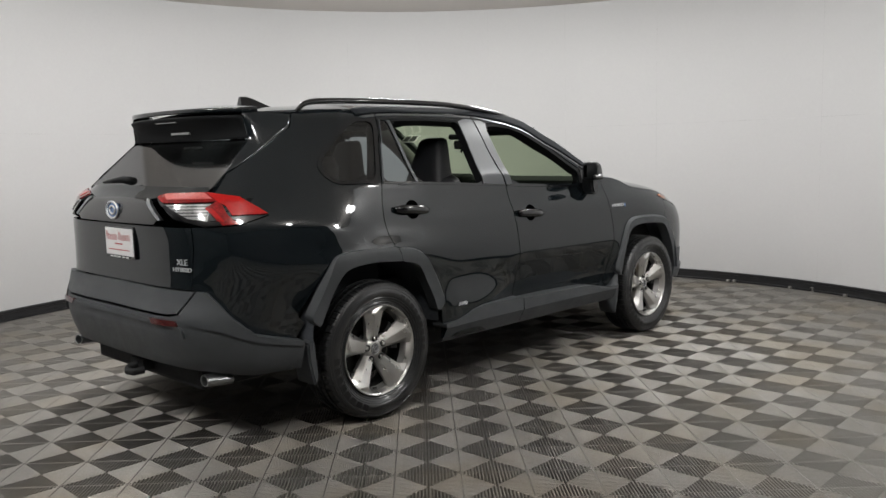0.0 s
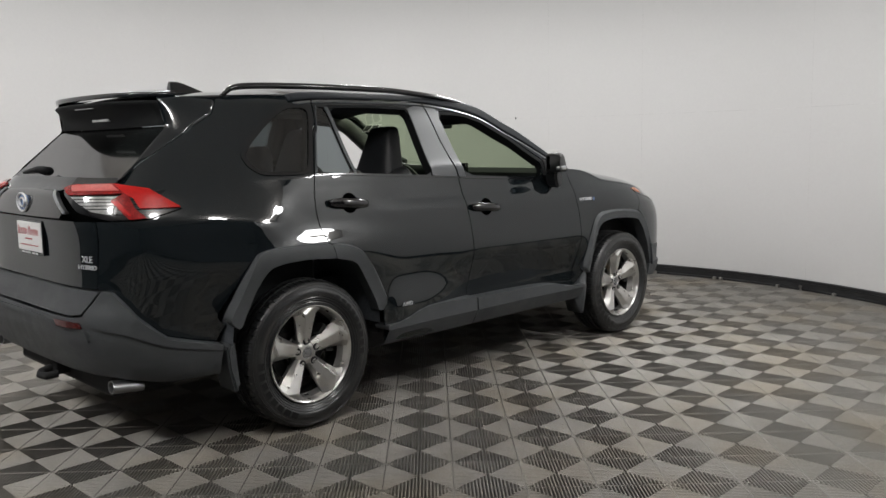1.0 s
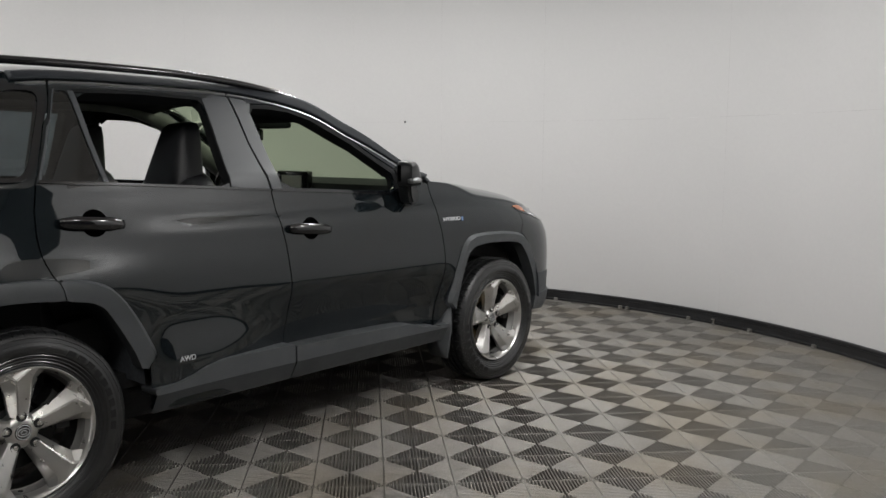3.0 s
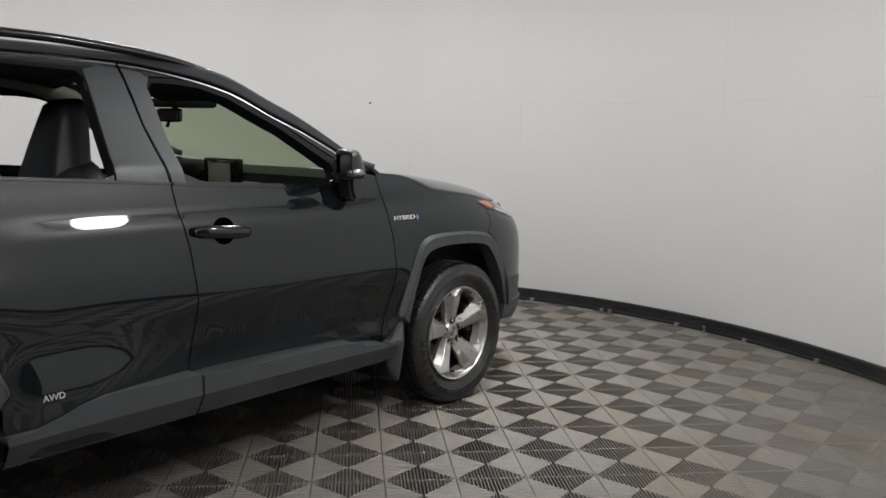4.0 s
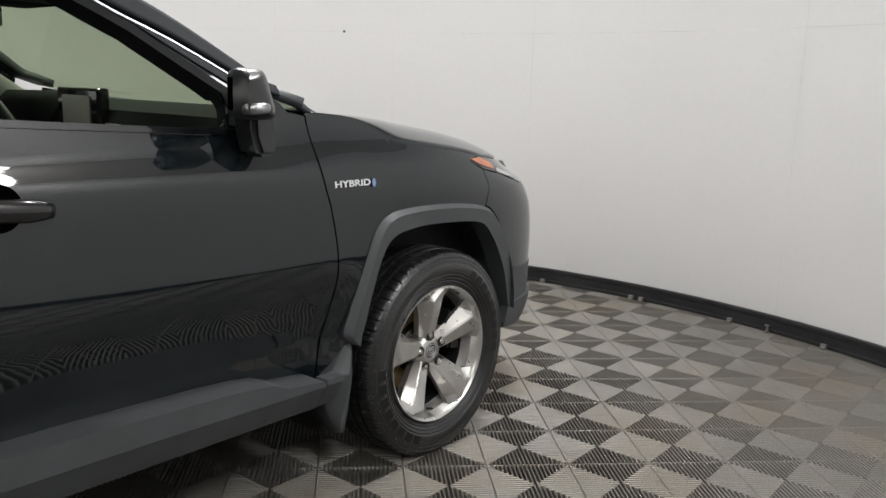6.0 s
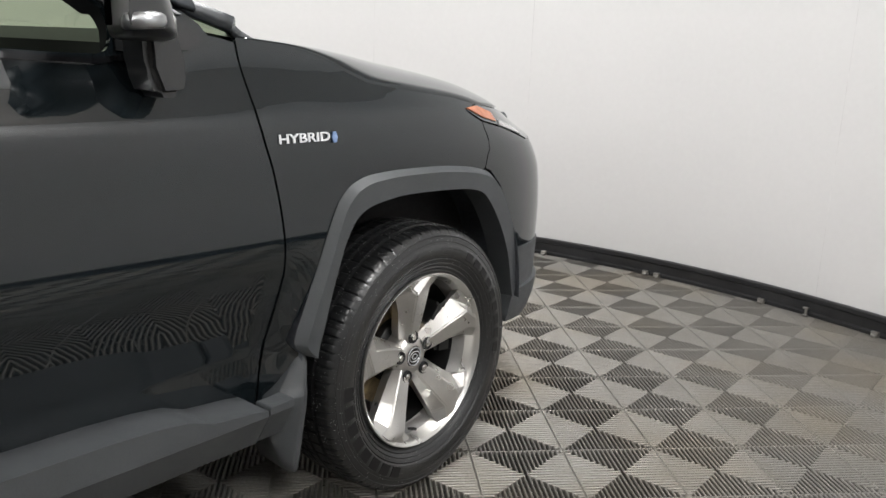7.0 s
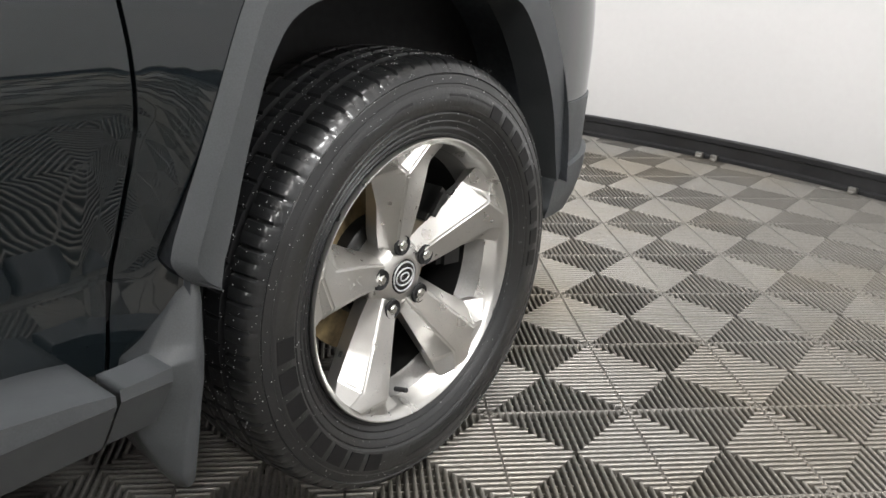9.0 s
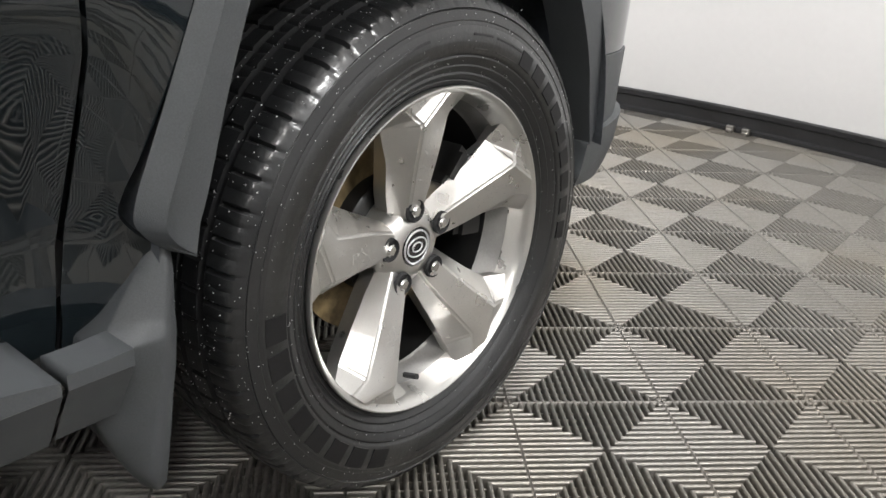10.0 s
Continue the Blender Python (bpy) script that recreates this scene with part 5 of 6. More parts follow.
def spoke_mesh(angle):
    """A folded spoke: a flat top whose crest bends at the rim, a step under the bend, and sloping flanks."""
    crest = [(-0.010, 0.040, 0.053), (-0.013, 0.085, 0.066), (-0.016, 0.140, 0.082), (-0.019, 0.197, 0.100), (0.034, 0.230, 0.100)]
    brow = [(0.022, 0.040, 0.050), (0.028, 0.085, 0.063), (0.034, 0.140, 0.078), (0.038, 0.195, 0.0915), (0.060, 0.2225, 0.0945)]
    low_a = [(-0.026, 0.040, 0.030), (-0.034, 0.085, 0.036), (-0.043, 0.140, 0.050), (-0.053, 0.188, 0.064)]
    low_b = [(0.030, 0.040, 0.028), (0.042, 0.085, 0.034), (0.057, 0.140, 0.046), (0.072, 0.188, 0.060)]
    step, tip_a, rim_a, rim_m, rim_b, tip_b = (-0.027, 0.208, 0.0915), (-0.088, 0.2155, 0.084), (-0.046, 0.2285, 0.0915), (0.022, 0.2325, 0.0925), (0.046, 0.2278, 0.0935), (0.092, 0.2135, 0.084)
    bm = bmesh.new()

    def vert(p):
        return bm.verts.new((p[2], p[0], p[1]))
    R, C, A, B = ([vert(p) for p in row] for row in (crest, brow, low_a, low_b))
    q, ta, ra, rm, rb, tb = (vert(p) for p in (step, tip_a, rim_a, rim_m, rim_b, tip_b))
    tops = []
    for i in range(3):
        tops += [(R[i], R[i + 1], C[i + 1], C[i]), (A[i], A[i + 1], R[i + 1], R[i]), (C[i], C[i + 1], B[i + 1], B[i])]
    tops += [(R[3], R[4], C[4], C[3]), (C[3], C[4], tb, B[3]), (A[3], q, R[3]), (A[3], ta, ra, q), (q, ra, rm), (R[3], q, rm, R[4]), (R[4], rm, rb), (R[4], rb, C[4]), (C[4], rb, tb)]
    tops = [bm.faces.new(f) for f in tops]
    loop = A + [ta, ra, rm, rb, tb] + B[::-1] + [C[0], R[0]]
    low = [bm.verts.new((v.co.x - 0.026, v.co.y * 0.94, v.co.z - 0.001)) for v in loop]
    for i in range(len(loop)):
        j = (i + 1) % len(loop)
        bm.faces.new((loop[i], loop[j], low[j], low[i]))
    bm.faces.new(low[::-1])
    bmesh.ops.recalc_face_normals(bm, faces=bm.faces[:])
    tops = set(tops)
    sharp = [x for x in bm.edges if len(tops.intersection(x.link_faces)) == 2 and x.calc_face_angle(0) > radians(8)]
    bmesh.ops.bevel(bm, geom=sharp, offset=0.0032, segments=3, affect="EDGES")
    return turned(bm, angle)


def polar(x, r, a):
    return Vector((x, r * math.cos(radians(a)), r * math.sin(radians(a))))


def make_wheel(first_spoke, disc):
    wheel = new("wheel")
    wheel.parent = car
    tyre = part("tyre", tyre_mesh(), RUBBER, wheel, "damp black all-season tyre", angle=28)
    bm = bmesh.new()
    revolve(bm, [(0.1095, 0.2815), (0.1116, 0.2840), (0.1124, 0.300), (0.1116, 0.3165), (0.1092, 0.3200)], 160)
    part("sidewall_band", bm, WETBAND, wheel, "wet glossy band on the tyre wall", smooth=True, angle=40)
    rim = bmesh.new()
    revolve(rim, [(0.086, 0.2405), (0.0965, 0.2435), (0.1000, 0.2425), (0.1003, 0.2405), (0.0965, 0.2365), (0.0925, 0.2325), (0.080, 0.2300), (0.060, 0.2225)], 96)
    rim_ob = part("rim", rim, ALLOY, wheel, "silver five-spoke alloy rim", angle=40)
    rim_ob.scale = (1, 0.980, 0.980)
    # the rim darkens with depth by material, silver then near-black for shade
    bm = bmesh.new()
    revolve(bm, [(0.0605, 0.2228), (0.052, 0.2180), (0.026, 0.2130), (0.022, 0.2090)], 72)
    part("barrel_seat", bm, SEAT, rim_ob, "bright inner rim", smooth=True)
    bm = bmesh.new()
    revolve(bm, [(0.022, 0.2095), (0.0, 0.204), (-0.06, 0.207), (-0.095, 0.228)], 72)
    part("barrel", bm, WHEEL_SHADE, rim_ob, smooth=True)
    for k in range(5):
        part("spoke", spoke_mesh(first_spoke + 72 * k), ALLOY, rim_ob, angle=24)
    bm = bmesh.new()
    revolve(bm, [(0.0, 0.066), (0.030, 0.064), (0.046, 0.056), (0.0535, 0.046), (0.0575, 0.036), (0.0575, 0.0300), (0.050, 0.0285)], 48)
    part("hub", bm, ALLOY, rim_ob, angle=40)
    bm = bmesh.new()
    revolve(bm, [(0.0555, 0.0005), (0.0585, 0.018), (0.058, 0.0255), (0.054, 0.0290)], 40)
    cap = part("hub_cap", bm, GLOSSBLACK, rim_ob, "gloss black hub cap", smooth=True, angle=50)
    bm = bmesh.new()
    for a, b in ((0.0200, 0.0145), (0.0100, 0.0068)):
        tube(bm, [(0.0592, a * math.cos(k * math.tau / 28), b * math.sin(k * math.tau / 28)) for k in range(29)], 0.0014, 6, cap=False)
    part("cap_emblem", bm, BADGE, cap, "silver oval emblem", smooth=True)
    bm = bmesh.new()
    tube(bm, [(0.0580, 0.0250 * math.cos(k * math.tau / 40), 0.0250 * math.sin(k * math.tau / 40)) for k in range(41)], 0.0016, 6, cap=False)
    part("cap_ring", bm, BADGE, cap, smooth=True)
    for k in range(5):
        a = first_spoke + 72 * k
        bm = bmesh.new()
        c = polar(0, 0.0575, a)
        m = Matrix.Translation(c)
        # a dark dish laid on the spoke: the nut pocket's shade as colour
        revolve(bm, [(0.0560, 0.0178), (0.0612, 0.0168), (0.0615, 0.0158), (0.0590, 0.0150), (0.0575, 0.0140), (0.0575, 0.0003)], 24)
        bmesh.ops.transform(bm, matrix=m, verts=bm.verts[:])
        part("nut_pocket", bm, DARK, rim_ob, smooth=True)
        bm = bmesh.new()
        bmesh.ops.create_cone(bm, cap_ends=True, segments=6, radius1=0.0105, radius2=0.0098, depth=0.012, matrix=m @ Matrix.Translation((0.0555, 0, 0)) @ Matrix.Rotation(radians(90), 4, "Y"))
        bmesh.ops.create_cone(bm, cap_ends=True, segments=16, radius1=0.0085, radius2=0.006, depth=0.003, matrix=m @ Matrix.Translation((0.0625, 0, 0)) @ Matrix.Rotation(radians(90), 4, "Y"))
        part("wheel_nut", bm, BRIGHT, rim_ob, "steel wheel nut", angle=30)
    # tyre valve
    bm = bmesh.new()
    tube(bm, [polar(0.060, 0.205, first_spoke + 168), polar(0.085, 0.198, first_spoke + 168)], 0.0045, 8)
    part("tyre_valve", bm, DARK, rim_ob)
    # brake disc and calliper
    bm = bmesh.new()
    revolve(bm, [(-0.046, 0.152), (-0.026, 0.153), (-0.026, 0.090)], 64)
    brake = part("brake_disc", bm, disc, wheel, "brake disc", angle=40)
    # hat and calliper take the near-black of the wheel's shaded inside
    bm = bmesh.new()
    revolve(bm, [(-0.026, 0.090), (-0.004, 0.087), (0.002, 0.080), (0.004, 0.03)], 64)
    part("disc_hat", bm, WHEEL_SHADE, brake, "dark disc hub", angle=40)
    bm = bmesh.new()
    for r0, r1, x0, x1 in ((0.105, 0.170, -0.03, 0.040), (0.118, 0.160, 0.02, 0.048)):
        n = 8
        pts = [(r1 * math.cos(radians(-28 + 56 * k / n)), r1 * math.sin(radians(-28 + 56 * k / n))) for k in range(n + 1)]
        pts += [(r0 * math.cos(radians(28 - 56 * k / n)), r0 * math.sin(radians(28 - 56 * k / n))) for k in range(n + 1)]
        prism(bm, pts, x1 - x0, Matrix(((0, 0, 1, x0), (1, 0, 0, 0), (0, 1, 0, 0), (0, 0, 0, 1))) @ Matrix.Rotation(radians(20), 4, "Z"))
    part("brake_calliper", bm, WHEEL_SHADE, wheel, "grey brake calliper", angle=30)
    # raised sidewall marks: plain blocks on a band
    def arc_block(b, a0, a1, r0, r1, x):
        n = max(1, int(abs(a1 - a0) / 2))
        lo = [polar(x + 0.0004, r0, a0 + (a1 - a0) * k / n) for k in range(n + 1)]
        hi = [polar(x - 0.0008, r1, a0 + (a1 - a0) * k / n) for k in range(n + 1)]
        back = Vector((-0.006, 0, 0))
        front = [b.verts.new(p) for p in lo + hi[::-1]]
        rear = [b.verts.new(p + back) for p in lo + hi[::-1]]
        b.faces.new(front)
        for i in range(len(front)):
            j = (i + 1) % len(front)
            b.faces.new((front[i], rear[i], rear[j], front[j]))
    for a, wide, low, high in [(177 + 9.3 * k, 6.6, 0.286, 0.315) for k in range(8)] + [(56 - 8.2 * k, 5.6, 0.289, 0.311) for k in range(9)]:
        bm = bmesh.new()
        arc_block(bm, a, a + wide, low, high, 0.1135)
        part("sidewall_mark", bm, LETTER, wheel)
    for a0, a1 in ((62, 74), (76, 84), (262, 300), (100, 128)):
        for b0, b1, r0, r1, x in ((a0, a1, 0.305, 0.3085, 0.1128), (a0 + 1, a1 - 1, 0.288, 0.290, 0.1122)):
            bm = bmesh.new()
            arc_block(bm, b0, b1, r0, r1, x)
            part("sidewall_rib", bm, LETTER, wheel)
    return wheel


# the rear disc is given the same near-black, the front one iron
rear_wheel = make_wheel(94, WHEEL_SHADE)
front_wheel = make_wheel(97, IRON)
front_wheel.name = "wheel"
TRACK = 0.800
for source, y in ((rear_wheel, 0.0), (front_wheel, WHEELBASE)):
    source.matrix_basis = Matrix.Translation((TRACK, y, 0.3615))
    left = copy_thing(source, Matrix.Translation((-TRACK, y, 0.3615)) @ Matrix.Rotation(math.pi, 4, "Z"))

# drops of water on the front tyre and rim
rng = random.Random(4)
bm = bmesh.new()
for k in range(1700):
    a = rng.uniform(0, 360)
    pick = rng.random()
    if pick < 0.26:
        r = rng.uniform(0.10, 0.232)
        a = 96 + 72 * rng.randrange(5) + rng.uniform(-7, 6)
        x = spoke_face(r) + 0.009
    elif pick < 0.75:
        r = rng.uniform(0.250, 0.352)
        x = smooth_table([(0.24, 0.0955), (0.256, 0.0985), (0.277, 0.1085), (0.30, 0.1120), (0.32, 0.1110), (0.336, 0.1068), (0.345, 0.1035), (0.352, 0.0985)], r)
    else:
        r, x = rng.uniform(0.3625, 0.3635), rng.uniform(-0.02, 0.095)
        a = rng.uniform(60, 200)
    size = rng.choice((0.0005, 0.0005, 0.0006, 0.0007, 0.0008, 0.0010))
    bmesh.ops.create_icosphere(bm, subdivisions=1, radius=size, matrix=Matrix.Translation(polar(x, r, a)) @ Matrix.Diagonal((0.6, 1, 1, 1)))
tagged(part("water_spray", bm, DROP, front_wheel, "", smooth=True), "small drops of water", "", "", "stuff")

# ---- cabin ----
def loft(name, rows, material, parent, label="", sides=20, e=0.6, angle=60):
    """Rounded sections (centre, half sizes, tilt about x) joined into one padded shape."""
    bm = bmesh.new()
    rings = []
    for (cx, cy, cz), (hx, hy), tilt in rows:
        ring = []
        for k in range(sides):
            a = k * math.tau / sides
            c, s = math.cos(a), math.sin(a)
            p = Vector((hx * math.copysign(abs(c) ** e, c), hy * math.copysign(abs(s) ** e, s), 0))
            p.rotate(Euler((radians(tilt), 0, 0)))
            ring.append(bm.verts.new(Vector((cx, cy, cz)) + p))
        rings.append(ring)
    for a, b in zip(rings, rings[1:]):
        for k in range(sides):
            bm.faces.new((a[k], a[(k + 1) % sides], b[(k + 1) % sides], b[k]))
    bm.faces.new(rings[0])
    bm.faces.new(rings[-1])
    return part(name, bm, material, parent, label, angle=angle)


def front_seat(x, back=0.0):
    seat = loft("front_seat", [((x, 1.32 - back, 0.50), (0.20, 0.28), 8), ((x, 1.32 - back, 0.56), (0.25, 0.29), 8), ((x, 1.32 - back, 0.64), (0.26, 0.29), 8), ((x, 1.32 - back, 0.70), (0.24, 0.27), 8)], LEATHER, car, "black leather front seat")
    loft("backrest", [((x, 1.075 - back, 0.62), (0.235, 0.085), 12), ((x, 1.03 - back, 0.80), (0.25, 0.095), 12), ((x, 0.975 - back, 1.00), (0.255, 0.10), 12), ((x, 0.945 - back, 1.13), (0.24, 0.10), 12), ((x, 0.925 - back, 1.20), (0.20, 0.095), 12), ((x, 0.93 - back, 1.235), (0.13, 0.075), 12)], LEATHER, seat, "black leather backrest")
    loft("headrest", [((x, 0.905 - back, 1.150), (0.170, 0.085), 10), ((x, 0.915 - back, 1.215), (0.152, 0.082), 10), ((x, 0.932 - back, 1.305), (0.126, 0.074), 10), ((x, 0.950 - back, 1.395), (0.104, 0.062), 10), ((x, 0.958 - back, 1.446), (0.092, 0.050), 10), ((x, 0.960 - back, 1.462), (0.070, 0.030), 10)], LEATHER, seat, "black leather headrest", 24, 0.42)


front_seat(0.37)
front_seat(-0.37, 0.075)
bench = loft("rear_bench", [((0, 0.42, 0.52), (0.62, 0.24), 5), ((0, 0.42, 0.60), (0.64, 0.25), 5), ((0, 0.42, 0.68), (0.62, 0.24), 5)], LEATHER, car, "black leather rear bench", 32, 0.35)
loft("bench_back", [((0, 0.20, 0.62), (0.62, 0.08), 18), ((0, 0.13, 0.85), (0.63, 0.09), 18), ((0, 0.06, 1.08), (0.62, 0.08), 18), ((0, 0.045, 1.16), (0.58, 0.06), 18)], LEATHER, bench, "black leather backrest", 32, 0.35)
for x in (-0.40, 0.0, 0.40):
    loft("rear_headrest", [((x, 0.045, 1.15), (0.10, 0.04), 5), ((x, 0.04, 1.22), (0.125, 0.055), 5), ((x, 0.042, 1.31), (0.12, 0.055), 5), ((x, 0.045, 1.36), (0.09, 0.04), 5)], LEATHER, bench, "black leather headrest")

# dashboard with its shelf line, screen, wheel
bm = bmesh.new()
prof = [(1.92, 0.70), (1.90, 0.98), (1.92, 1.06), (1.91, 1.10), (1.94, 1.160), (2.02, 1.186), (2.14, 1.186), (2.36, 1.156), (2.36, 0.70)]
m = Matrix(((0, 0, 1, -0.74), (1, 0, 0, 0), (0, 1, 0, 0), (0, 0, 0, 1)))
prism(bm, prof, 1.48, m)
bmesh.ops.bevel(bm, geom=[e for e in bm.edges if len(e.link_faces) == 2 and e.calc_face_angle(0) > 0.1], offset=0.012, segments=2, affect="EDGES")
dash = part("dashboard", bm, TRIM, car, "black soft dashboard", angle=40)
bm = bmesh.new()
tube(bm, [(0.70, 1.905, 1.108), (0.45, 1.895, 1.112), (0.20, 1.895, 1.116), (0.16, 1.896, 1.09)], (0.006), 8)
part("dash_strip", bm, STEEL, dash, "satin grey strip", smooth=True)
bm = bmesh.new()
box(bm, (-0.135, 1.905, 1.075), (0.135, 1.945, 1.225), 0.010)
screen = part("display", bm, GLOSSBLACK, dash, "black framed display")
bm = bmesh.new()
box(bm, (-0.090, 1.901, 1.098), (0.085, 1.906, 1.200), 0.001)
part("display_glass", bm, SCREEN_GLARE, screen, "switched-off display glass, painted pale as if reflecting")
bm = bmesh.new()
m = Matrix.Translation((-0.37, 1.805, 1.050)) @ Matrix.Rotation(radians(-66), 4, "X")
ring = [m @ Vector((0.185 * math.cos(k * math.tau / 40), 0.185 * math.sin(k * math.tau / 40), 0)) for k in range(41)]
tube(bm, ring, 0.016, 8, cap=False)
steering = part("steering_wheel", bm, LEATHER, car, "black leather steering wheel", smooth=True)
bm = bmesh.new()
for a in (10, 170, 270):
    tube(bm, [m @ Vector((0, 0, -0.02)), m @ Vector((0.18 * math.cos(radians(a)), 0.18 * math.sin(radians(a)), 0))], (0.02, 0.016), 8)
bmesh.ops.create_uvsphere(bm, u_segments=16, v_segments=8, radius=0.07, matrix=m @ Matrix.Diagonal((1, 0.9, 0.5, 1)))
tube(bm, [m @ Vector((0, 0, -0.02)), m @ Vector((0, 0, -0.25))], 0.04, 10)
part("wheel_boss", bm, TRIM, steering, angle=40)
bm = bmesh.new()
box(bm, (-0.82, 1.98, 1.02), (-0.58, 2.20, 1.190), 0.03)
part("dash_corner", bm, TRIM, dash, angle=40)
loft("instrument_hood", [((-0.37, 1.93, 1.10), (0.17, 0.08), 0), ((-0.37, 1.94, 1.17), (0.17, 0.09), 0), ((-0.37, 1.95, 1.205), (0.14, 0.07), 0)], TRIM, dash)
bm = bmesh.new()
box(bm, (-0.12, 1.10, 0.50), (0.12, 1.82, 0.86), 0.03)
part("centre_console", bm, TRIM, car, "black centre console", angle=40)

# rear view mirror, visors, sensor housing
bm = bmesh.new()
box(bm, (-0.062, 1.620, 1.393), (0.062, 1.650, 1.455), 0.012, None)
bmesh.ops.rotate(bm, cent=(0, 1.635, 1.42), matrix=Matrix.Rotation(radians(24), 3, "Z"), verts=bm.verts[:])
mirror = part("rear_view_mirror", bm, GLOSSBLACK, car, "black rear view mirror", angle=40)
bm = bmesh.new()
tube(bm, [(0, 1.65, 1.44), (0, 1.70, 1.495)], 0.012, 8)
tube(bm, [(0.0, 1.63, 1.395), (0.0, 1.62, 1.370)], 0.008, 8)
part("mirror_stem", bm, TRIM, mirror, smooth=True)
bm = bmesh.new()
box(bm, (-0.053, 1.6175, 1.401), (0.053, 1.620, 1.447), 0.001)
bmesh.ops.rotate(bm, cent=(0, 1.635, 1.42), matrix=Matrix.Rotation(radians(24), 3, "Z"), verts=bm.verts[:])
part("mirror_glass", bm, CHROME, mirror, "mirror glass")
bm = bmesh.new()
box(bm, (-0.11, 1.60, 1.462), (0.11, 1.82, 1.502), 0.015)
part("sensor_housing", bm, TRIM, car, angle=40)
bm = bmesh.new()
box(bm, (-0.21, -0.095, -0.016), (0.21, 0.095, 0.016), 0.014, Matrix.Translation((0.40, 1.400, 1.520)) @ Matrix.Rotation(radians(-20), 4, "X"))
part("sun_visor", bm, TRIM, car, "dark sun visor", angle=40)
bm = bmesh.new()
box(bm, (-0.60, 1.62, 1.440), (-0.44, 1.622, 1.520), 0, None)
bmesh.ops.rotate(bm, cent=(-0.5, 1.62, 1.48), matrix=Matrix.Rotation(radians(-50), 3, "X"), verts=bm.verts[:])
sticker = part("window_sticker", bm, WHITE, car, "white paper sticker inside the windscreen")
for x0 in (-0.585, -0.515):
    bm = bmesh.new()
    box(bm, (x0, 1.617, 1.452), (x0 + 0.055, 1.6195, 1.508))
    bmesh.ops.rotate(bm, cent=(-0.5, 1.62, 1.48), matrix=Matrix.Rotation(radians(-50), 3, "X"), verts=bm.verts[:])
    part("printed_square", bm, DARK, sticker)

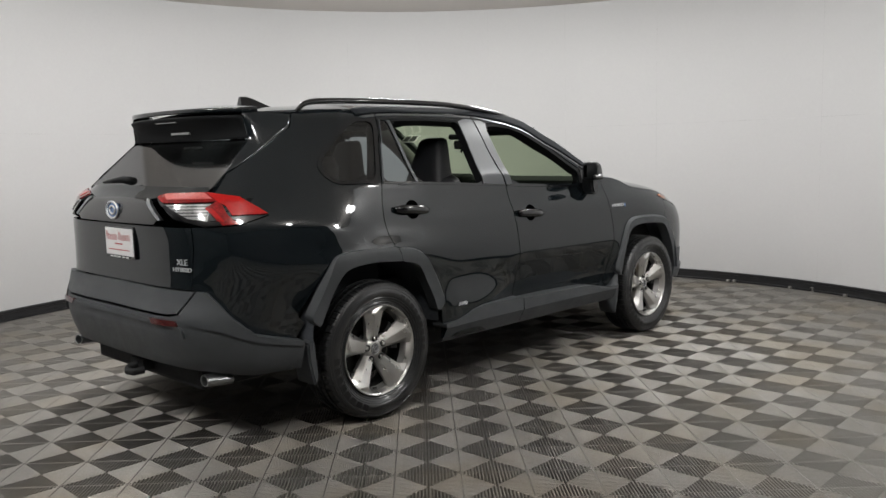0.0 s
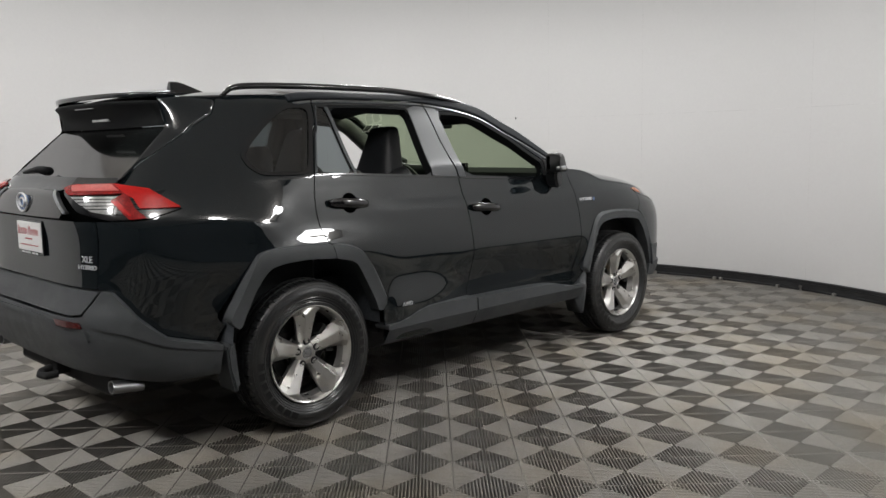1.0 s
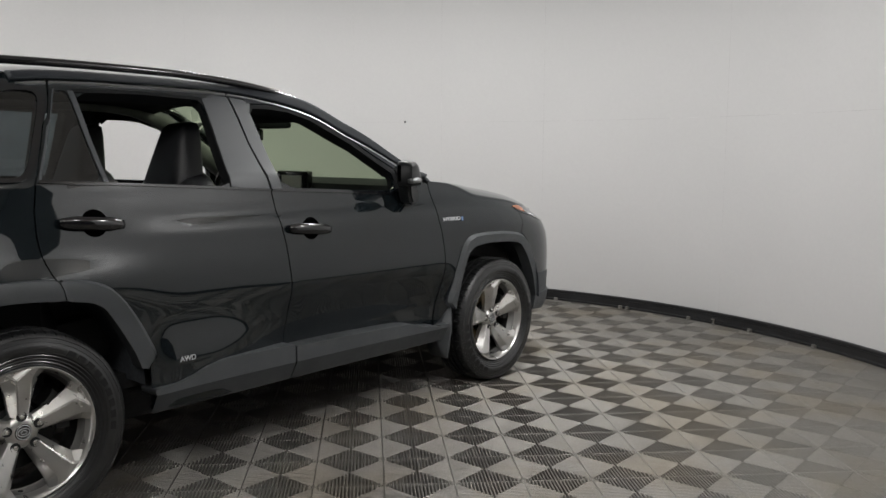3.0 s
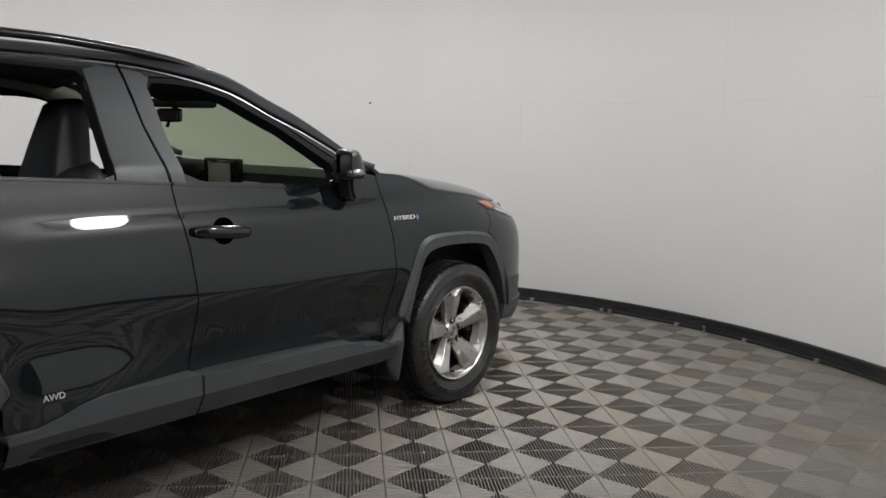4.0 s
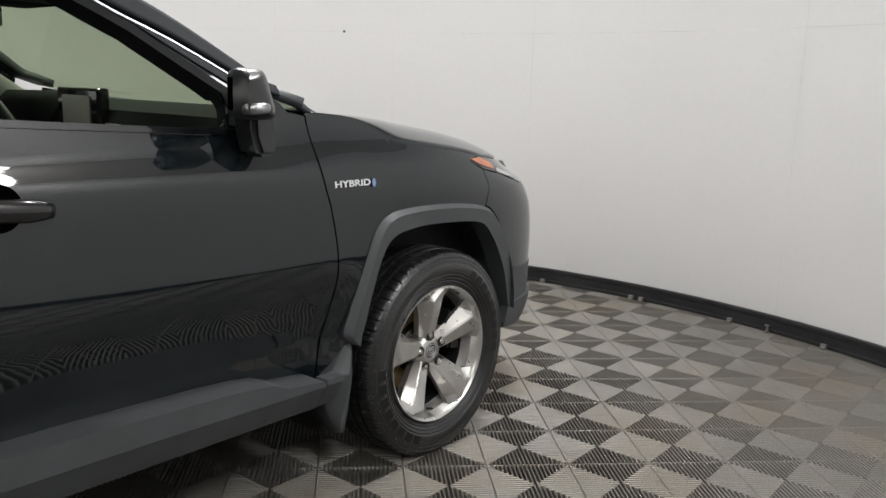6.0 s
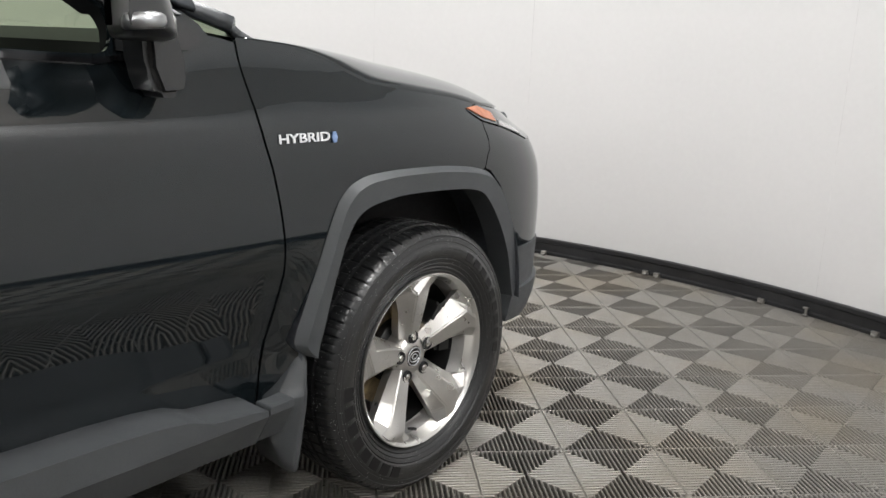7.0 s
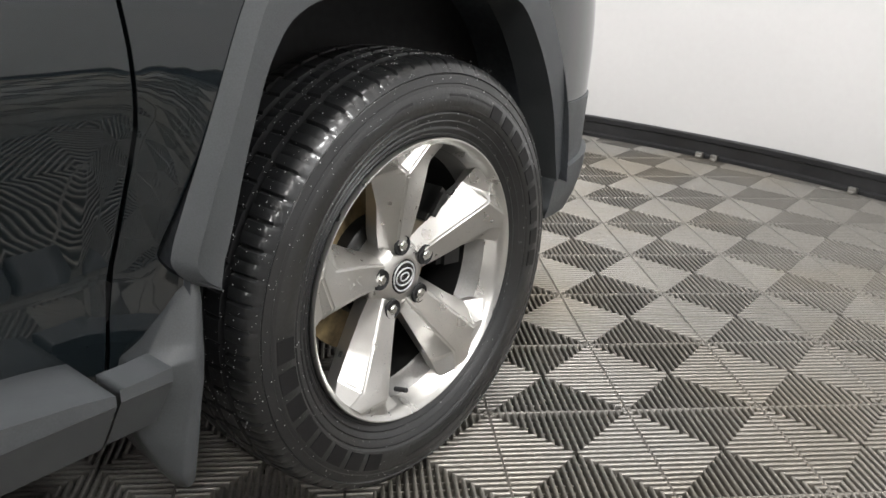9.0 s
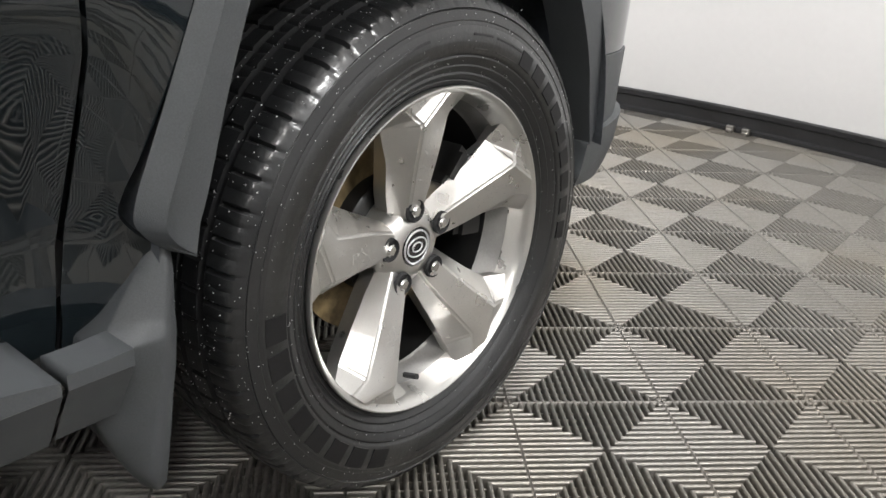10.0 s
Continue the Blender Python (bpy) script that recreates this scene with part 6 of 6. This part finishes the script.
# headliner, inner door panels, carpets, pillar trims, boot
grid_sheet("headliner", shrink(roof_point, 0.97, 0.050), steps(-1, 1, 16), steps(-0.45, 1.38, 20), TRIM, car, "dark headliner", 0.012)
for side in (1, -1):
    for y0, y1, z1 in ((0.50, 1.02, 1.165), (1.17, 2.00, 1.125)):
        bm = bmesh.new()
        box(bm, (min(0.70 * side, 0.80 * side), y0, 0.42), (max(0.70 * side, 0.80 * side), y1, z1 - 0.012), 0.02)
        box(bm, (min(0.64 * side, 0.72 * side), y0 + 0.1, 0.80), (max(0.64 * side, 0.72 * side), y1 - 0.15, 0.88), 0.02)
        part("door_lining", bm, TRIM, car, "black door lining", angle=40)
    bm = bmesh.new()
    tube(bm, [(0.735 * side, 1.03, 1.13), (0.675 * side, 1.005, 1.35), (0.60 * side, 0.985, 1.57)], [(0.05, 0.03), (0.045, 0.03), (0.04, 0.03)], 10)
    part("b_pillar_trim", bm, TRIM, car, smooth=True)
    bm = bmesh.new()
    tube(bm, [(0.745 * side, 0.10, 1.17), (0.69 * side, 0.16, 1.36), (0.60 * side, 0.24, 1.57)], [(0.022, 0.02), (0.022, 0.02), (0.022, 0.02)], 10)
    part("c_pillar_trim", bm, TRIM, car, smooth=True)
    bm = bmesh.new()
    tube(bm, [(0.72 * side, -0.25, 1.19), (0.64 * side, -0.30, 1.38), (0.56 * side, -0.30, 1.57)], [(0.08, 0.04), (0.08, 0.035), (0.08, 0.03)], 10)
    part("d_pillar_trim", bm, TRIM, car, smooth=True)
    bm = bmesh.new()
    box(bm, (min(0.66 * side, 0.78 * side), -0.70, 0.45), (max(0.66 * side, 0.78 * side), 0.12, 1.19), 0.03)
    part("boot_lining", bm, TRIM, car, angle=40)
bm = bmesh.new()
box(bm, (-0.74, 0.30, 0.40), (0.74, 2.2, 0.46))
part("carpet", bm, DARK, car)
bm = bmesh.new()
box(bm, (-0.66, -0.74, 0.60), (0.66, 0.10, 0.66))
part("boot_floor", bm, DARK, car)
bm = bmesh.new()
box(bm, (-0.74, 2.26, 0.55), (0.74, 2.30, 1.13))
part("bulkhead", bm, DARK, car)
bm = bmesh.new()
box(bm, (-0.68, 2.32, 0.55), (0.68, 3.30, 0.93), 0.05)
part("engine_block", bm, DARK, car)

# ---- floor tiles, the nearest as parts of the floor, the rest joined ----
def tiles():
    near, far = [], []
    for i in range(-34, 34):
        for j in range(-34, 34):
            x, y = tile_centre(i, j)
            r = math.hypot(x - CENTRE[0], y - CENTRE[1])
            in_booth = r < RADIUS + 0.22
            in_entry = bx - 0.2 < x < 5.6 and -4.4 < y < 1.4
            if not (in_booth or in_entry):
                continue
            d = math.hypot(x - 2.0, y - 2.2)
            (near if x > -0.9 and d < 2.85 and r < RADIUS - 0.25 else far).append((d, x, y))
    near.sort()
    far += near[300:]
    for _, x, y in near[:300]:
        ob = new("floor_tile", tile_mesh)
        ob.parent = floor
        ob.matrix_basis = Matrix.Translation((x, y, 0)) @ Matrix.Rotation(TILE_TURN + random.choice((0, 1, 2, 3)) * math.pi / 2, 4, "Z") 
    base = np.array([tuple(v) for v in tile_verts])
    rot = np.array(Matrix.Rotation(TILE_TURN, 3, "Z"))
    base = base @ rot.T
    all_v, all_f, n = [], [], 0
    for _, x, y in far:
        all_v.append(base + np.array((x, y, 0)))
        all_f += [tuple(k + n for k in f) for f in tile_faces]
        n += len(base)
    mesh = bpy.data.meshes.new("floor_tiles_joined")
    mesh.from_pydata(np.concatenate(all_v).tolist(), [], all_f)
    ob = finish("outer_floor_tiles", mesh, TILE, floor, smooth=True)
    tagged(ob, "grey ribbed interlocking tiles", "", "", "stuff")


tiles()
